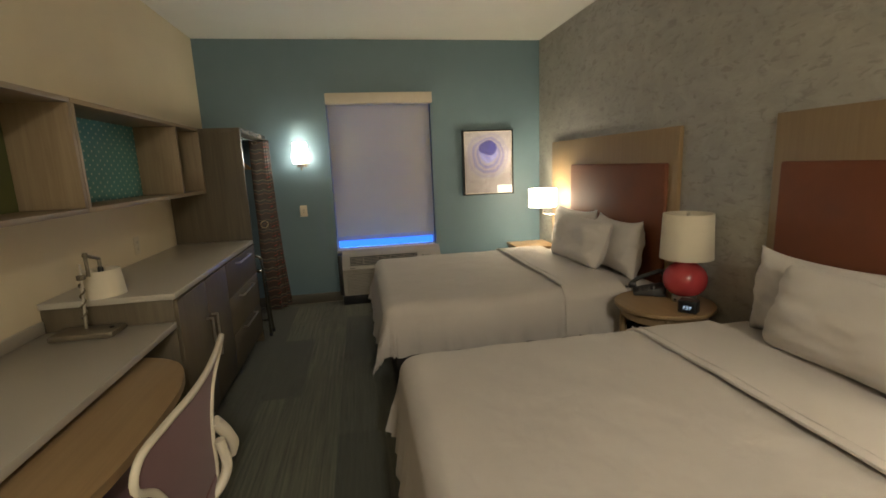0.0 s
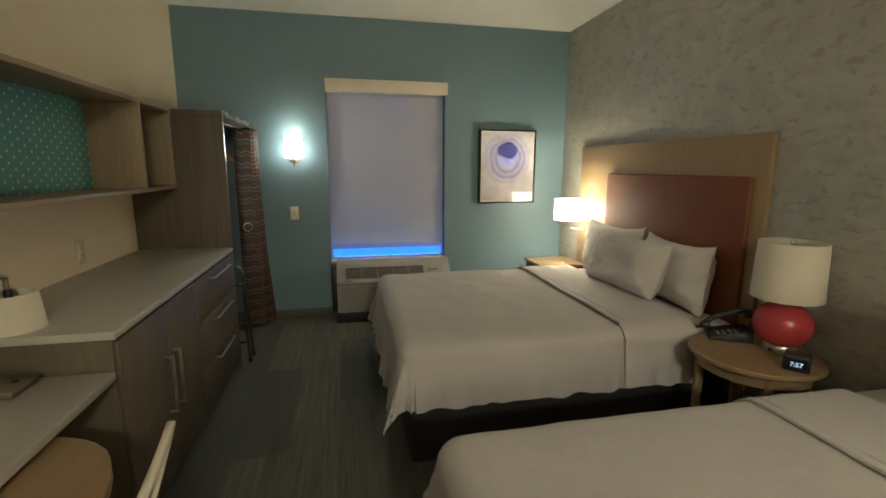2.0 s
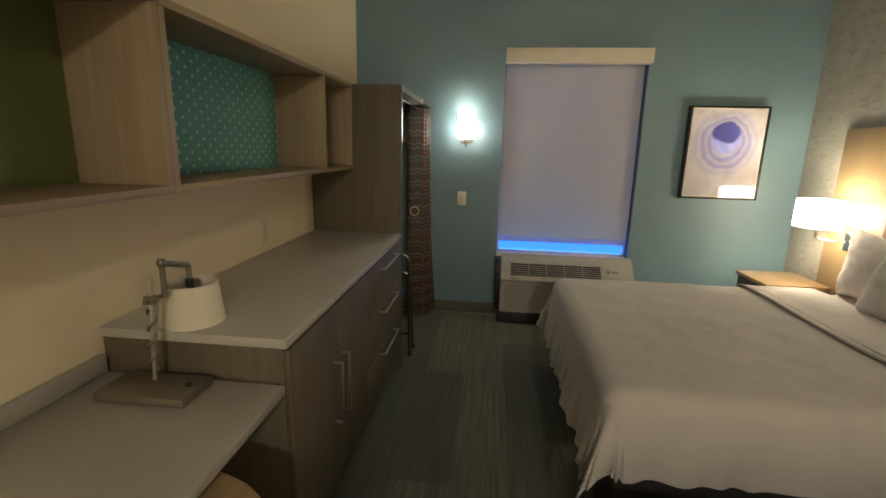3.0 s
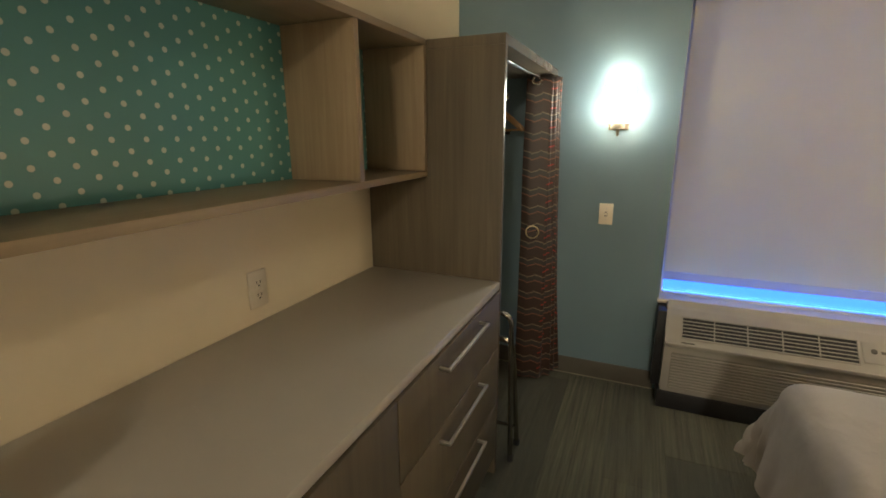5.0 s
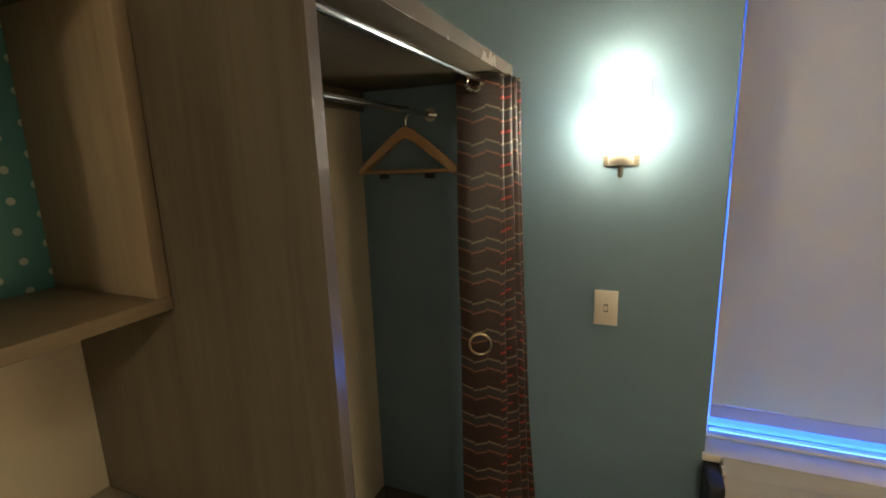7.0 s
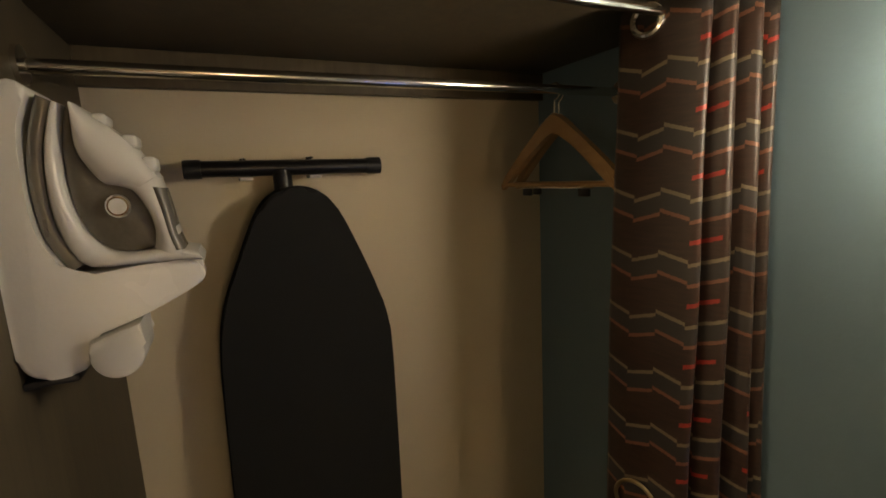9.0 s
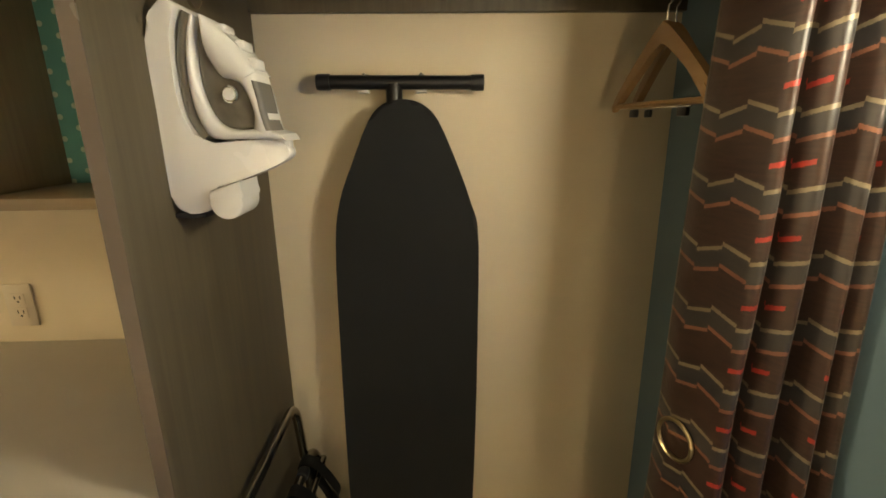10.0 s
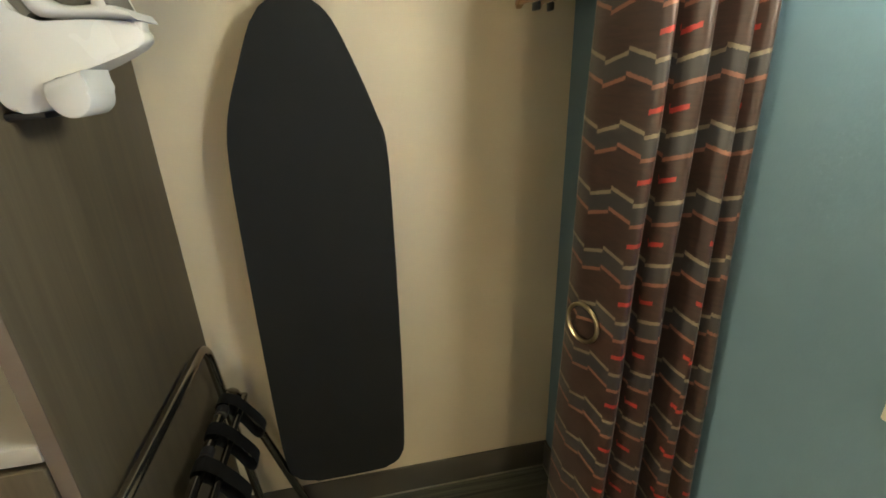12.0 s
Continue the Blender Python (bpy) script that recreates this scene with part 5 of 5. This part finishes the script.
def build_table_lamp():
    c, z = (3.28, -2.62), 0.566
    lamp = thing("table_lamp", (*c, z), "unlit red ceramic table lamp with a cream drum shade", "lamp")
    foot = part("foot", lathe(bmesh.new(), [(0.0, 0.0005), (0.062, 0.0005), (0.064, 0.004), (0.064, 0.034), (0.06, 0.04), (0.0, 0.04)], (*c, z), 36), NICKEL, lamp, "brushed metal foot with a switch")
    part("switch", boxed(c[0] - 0.07, c[0] - 0.062, c[1] - 0.02, c[1] - 0.005, z + 0.012, z + 0.024, bevel=0.002), DARK, foot)
    gourd = [(0.055, 0.0405)] + [(0.118 * math.cos(a) ** 0.8 if math.cos(a) > 0 else 0.0, 0.132 + 0.1 * math.sin(a)) for a in (math.radians(d) for d in range(-62, 66, 8))] + [(0.05, 0.235), (0.035, 0.245), (0.0, 0.246)]
    part("body", lathe(bmesh.new(), gourd, (*c, z), 40), RED, lamp, "glossy red gourd-shaped body")
    part("neck", tube(bmesh.new(), [(*c, z + 0.245), (*c, z + 0.5)], 0.008, 12), NICKEL, lamp)
    part("shade", shell(bmesh.new(), [(0.141, 0.258), (0.132, 0.515)], (*c, z), 0.002, 48), SHADECLOTH, lamp, "cream fabric drum shade")
    ring = bmesh.new()
    for k in range(3):
        a = 2 * math.pi * k / 3
        tube(ring, [(*c, z + 0.5), (c[0] + 0.138 * math.cos(a), c[1] + 0.138 * math.sin(a), z + 0.515)], 0.0018, 6)
    part("spider", ring, NICKEL, lamp)
    part("finial", lathe(bmesh.new(), [(0.006, 0.5), (0.011, 0.51), (0.006, 0.525), (0.0, 0.53)], (*c, z), 14), NICKEL, lamp)


def build_clock():
    c, z = (3.17, -2.8), 0.5665
    turn = Matrix.Translation((*c, z)) @ Matrix.Rotation(radians(-52), 4, "Z")
    clock = thing("alarm_clock", (*c, z), "small black digital alarm clock with a lit display", "clock")
    body = boxed(-0.048, 0.048, -0.035, 0.035, 0.0, 0.07, bevel=0.008, seg=3)
    bmesh.ops.transform(body, matrix=turn, verts=body.verts[:])
    part("body", body, DARK, clock)
    face = boxed(-0.038, 0.038, -0.0362, -0.0352, 0.014, 0.056)
    bmesh.ops.transform(face, matrix=turn, verts=face.verts[:])
    part("display", face, BLACKMETAL, clock, "black glossy display")
    text = bpy.data.curves.new("time", "FONT")
    text.body, text.size, text.align_x, text.extrude = "7:57", 0.026, "CENTER", 0.0003
    holder = bpy.data.objects.new("time", text)
    scene.collection.objects.link(holder)
    bpy.context.view_layer.update()
    data = bpy.data.meshes.new_from_object(holder.evaluated_get(bpy.context.evaluated_depsgraph_get()))
    bpy.data.objects.remove(holder)
    digits_bm = bmesh.new()
    digits_bm.from_mesh(data)
    bmesh.ops.transform(digits_bm, matrix=turn @ Matrix.Translation((0, -0.0372, 0.023)) @ Matrix.Rotation(radians(90), 4, "X"), verts=digits_bm.verts[:])
    part("lit_time", digits_bm, DIGITS, clock, "pale blue lit digits")


def build_phone():
    c, z = (3.19, -2.42), 0.5665
    turn = Matrix.Translation((*c, z)) @ Matrix.Rotation(radians(240), 4, "Z")
    phone = thing("telephone", (*c, z), "black desk telephone on the round nightstand", "telephone")

    def put(name, bm, m=DARK, label=""):
        bmesh.ops.transform(bm, matrix=turn, verts=bm.verts[:])
        part(name, bm, m, phone, label)

    wedge = slab(bmesh.new(), [(-0.09, 0.0), (0.09, 0.0), (0.09, 0.05), (0.07, 0.055), (-0.09, 0.018)], "x", -0.075, 0.075, 0.006)
    put("body", wedge)
    grip = tube(bmesh.new(), rounded([(-0.045, -0.105, 0.045), (-0.045, -0.06, 0.085), (-0.045, 0.06, 0.135), (-0.045, 0.1, 0.128)], 0.05), 0.0135, 12)
    box(grip, -0.068, -0.022, -0.118, -0.07, 0.024, 0.056, bevel=0.012)
    box(grip, -0.068, -0.022, 0.07, 0.115, 0.096, 0.13, bevel=0.012)
    put("handset", grip)
    for i in range(3):
        for j in range(4):
            put("key", boxed(0.005 + i * 0.02, 0.02 + i * 0.02, -0.06 + j * 0.025, -0.045 + j * 0.025, 0.024 + j * 0.006, 0.03 + j * 0.006, bevel=0.002), GREY)
    coil = [(-0.06 + 0.006 * math.cos(k * 1.1), -0.12 + 0.0035 * k * 0.4, 0.02 + 0.006 * math.sin(k * 1.1)) for k in range(-10, 40)]
    put("cord", tube(bmesh.new(), coil, 0.0022, 6))


def build_art():
    x0, x1, z0, z1 = 2.569, 3.128, 1.064, 1.752
    cx, cz = (x0 + x1) / 2, (z0 + z1) / 2
    art = thing("framed_picture", (cx, -0.001, cz), "abstract violet watercolour in a thin black frame", "picture")
    w = 0.014
    for size in ((x0, x0 + w, z0, z1), (x1 - w, x1, z0, z1), (x0 + w, x1 - w, z1 - w, z1), (x0 + w, x1 - w, z0, z0 + w)):
        part("frame_rail", boxed(size[0], size[1], -0.058, -0.001, size[2], size[3], bevel=0.0015), BLACKMETAL, art, "black frame moulding")
    part("liner", boxed(x0 + w, x1 - w, -0.045, -0.004, z0 + w, z1 - w), IVORY, art, "thin cream liner")
    part("print", boxed(x0 + w + 0.008, x1 - w - 0.008, -0.0475, -0.0453, z0 + w + 0.008, z1 - w - 0.008), PRINT, art, "abstract violet watercolour print")
    pane = part("glazing", boxed(x0 + w, x1 - w, -0.054, -0.052, z0 + w, z1 - w), GLASS, art, "clear picture glass")
    pane.visible_shadow = False


def build_fill_lamp():
    # added out of view to fill the room with light
    c = (1.9, -7.0)
    lamp = thing("fill_lamp", (*c, CEIL), "unseen round fill lamp added near the entrance", "ceiling lamp")
    part("base_ring", lathe(bmesh.new(), [(0.2, -0.03), (0.2, -0.0005), (0.0, -0.0005)], (*c, CEIL), 40), NICKEL, lamp)
    part("diffuser", lathe(bmesh.new(), [(0.0, -0.09), (0.1, -0.08), (0.17, -0.055), (0.19, -0.031), (0.0, -0.0305)], (*c, CEIL), 40), GLOW_FILL, lamp, "glowing diffuser of the added fill lamp")


BED1, BED2 = "by the window wall", "by the room entrance"
build_headboard(-2.325, -0.415, -2.25, -0.9, BED1)
build_headboard(-4.87, -3.0, -4.37, -3.065, BED2)
build_bed(-1.58, 1.54, 0.7, BED1)
build_bed(-3.74, 1.57, 5.3, BED2)
for seed, (at, wide, high, thick, lean, turn) in enumerate((
        ((3.29, -1.18, 0.785), 0.66, 0.4, 0.18, 6, 2), ((3.285, -1.87, 0.775), 0.6, 0.39, 0.19, 7, -3), ((3.12, -1.63, 0.79), 0.68, 0.38, 0.2, 22, 3))):
    pillow(at, wide, high, thick, lean, turn, 1.3 + 2.1 * seed, "pillows on the window bed")
for seed, (at, wide, high, thick, lean, turn) in enumerate((
        ((3.29, -3.43, 0.775), 0.64, 0.375, 0.19, 6, 2), ((3.29, -4.03, 0.77), 0.74, 0.37, 0.19, 6, -2), ((3.13, -3.745, 0.785), 0.8, 0.375, 0.21, 18, -1))):
    pillow(at, wide, high, thick, lean, turn, 9.2 + 1.7 * seed, "pillows on the entrance bed")
build_bedside_sconce(-0.585, 1, GLOW_BEDSIDE, GLOW_BULB)
build_bedside_sconce(-4.7, -1, GLOW_STRONG, GLOW_STRONG_BULB)
build_round_table()
build_square_table()
build_table_lamp()
build_clock()
build_phone()
build_art()
build_fill_lamp()


# ---- floor: carpet planks on a slab ----
def build_floor():
    floor = solo("floor", boxed(-0.2, EAST + 0.2, SOUTH - 0.2, 0.18, -0.15, -0.006), CARPET, (0, SOUTH, 0), "dark grey-green striated carpet laid in planks", "floor", kind="structure")
    wide, long = 0.25, 1.0
    sizes = {}

    def plank(length):
        if length not in sizes:
            sizes[length] = mesh_from("carpet_plank", boxed(0.0004, wide - 0.0004, 0.0004, length - 0.0004, -0.0058, 0.0, bevel=0.0008, seg=1), CARPET, False)
        return sizes[length]

    for i in range(14):
        start = SOUTH - 0.5 * (i % 2) - 0.25 * (i % 3)
        for j in range(9):
            y = start + j * long
            low, high = max(y, SOUTH), min(y + long, -0.002)
            if high - low < 0.02:
                continue
            y = low
            ob = new("carpet_plank", plank(round(high - low, 3)))
            ob.parent = floor
            ob.location = (i * wide, y - SOUTH, 0.0)


build_floor()
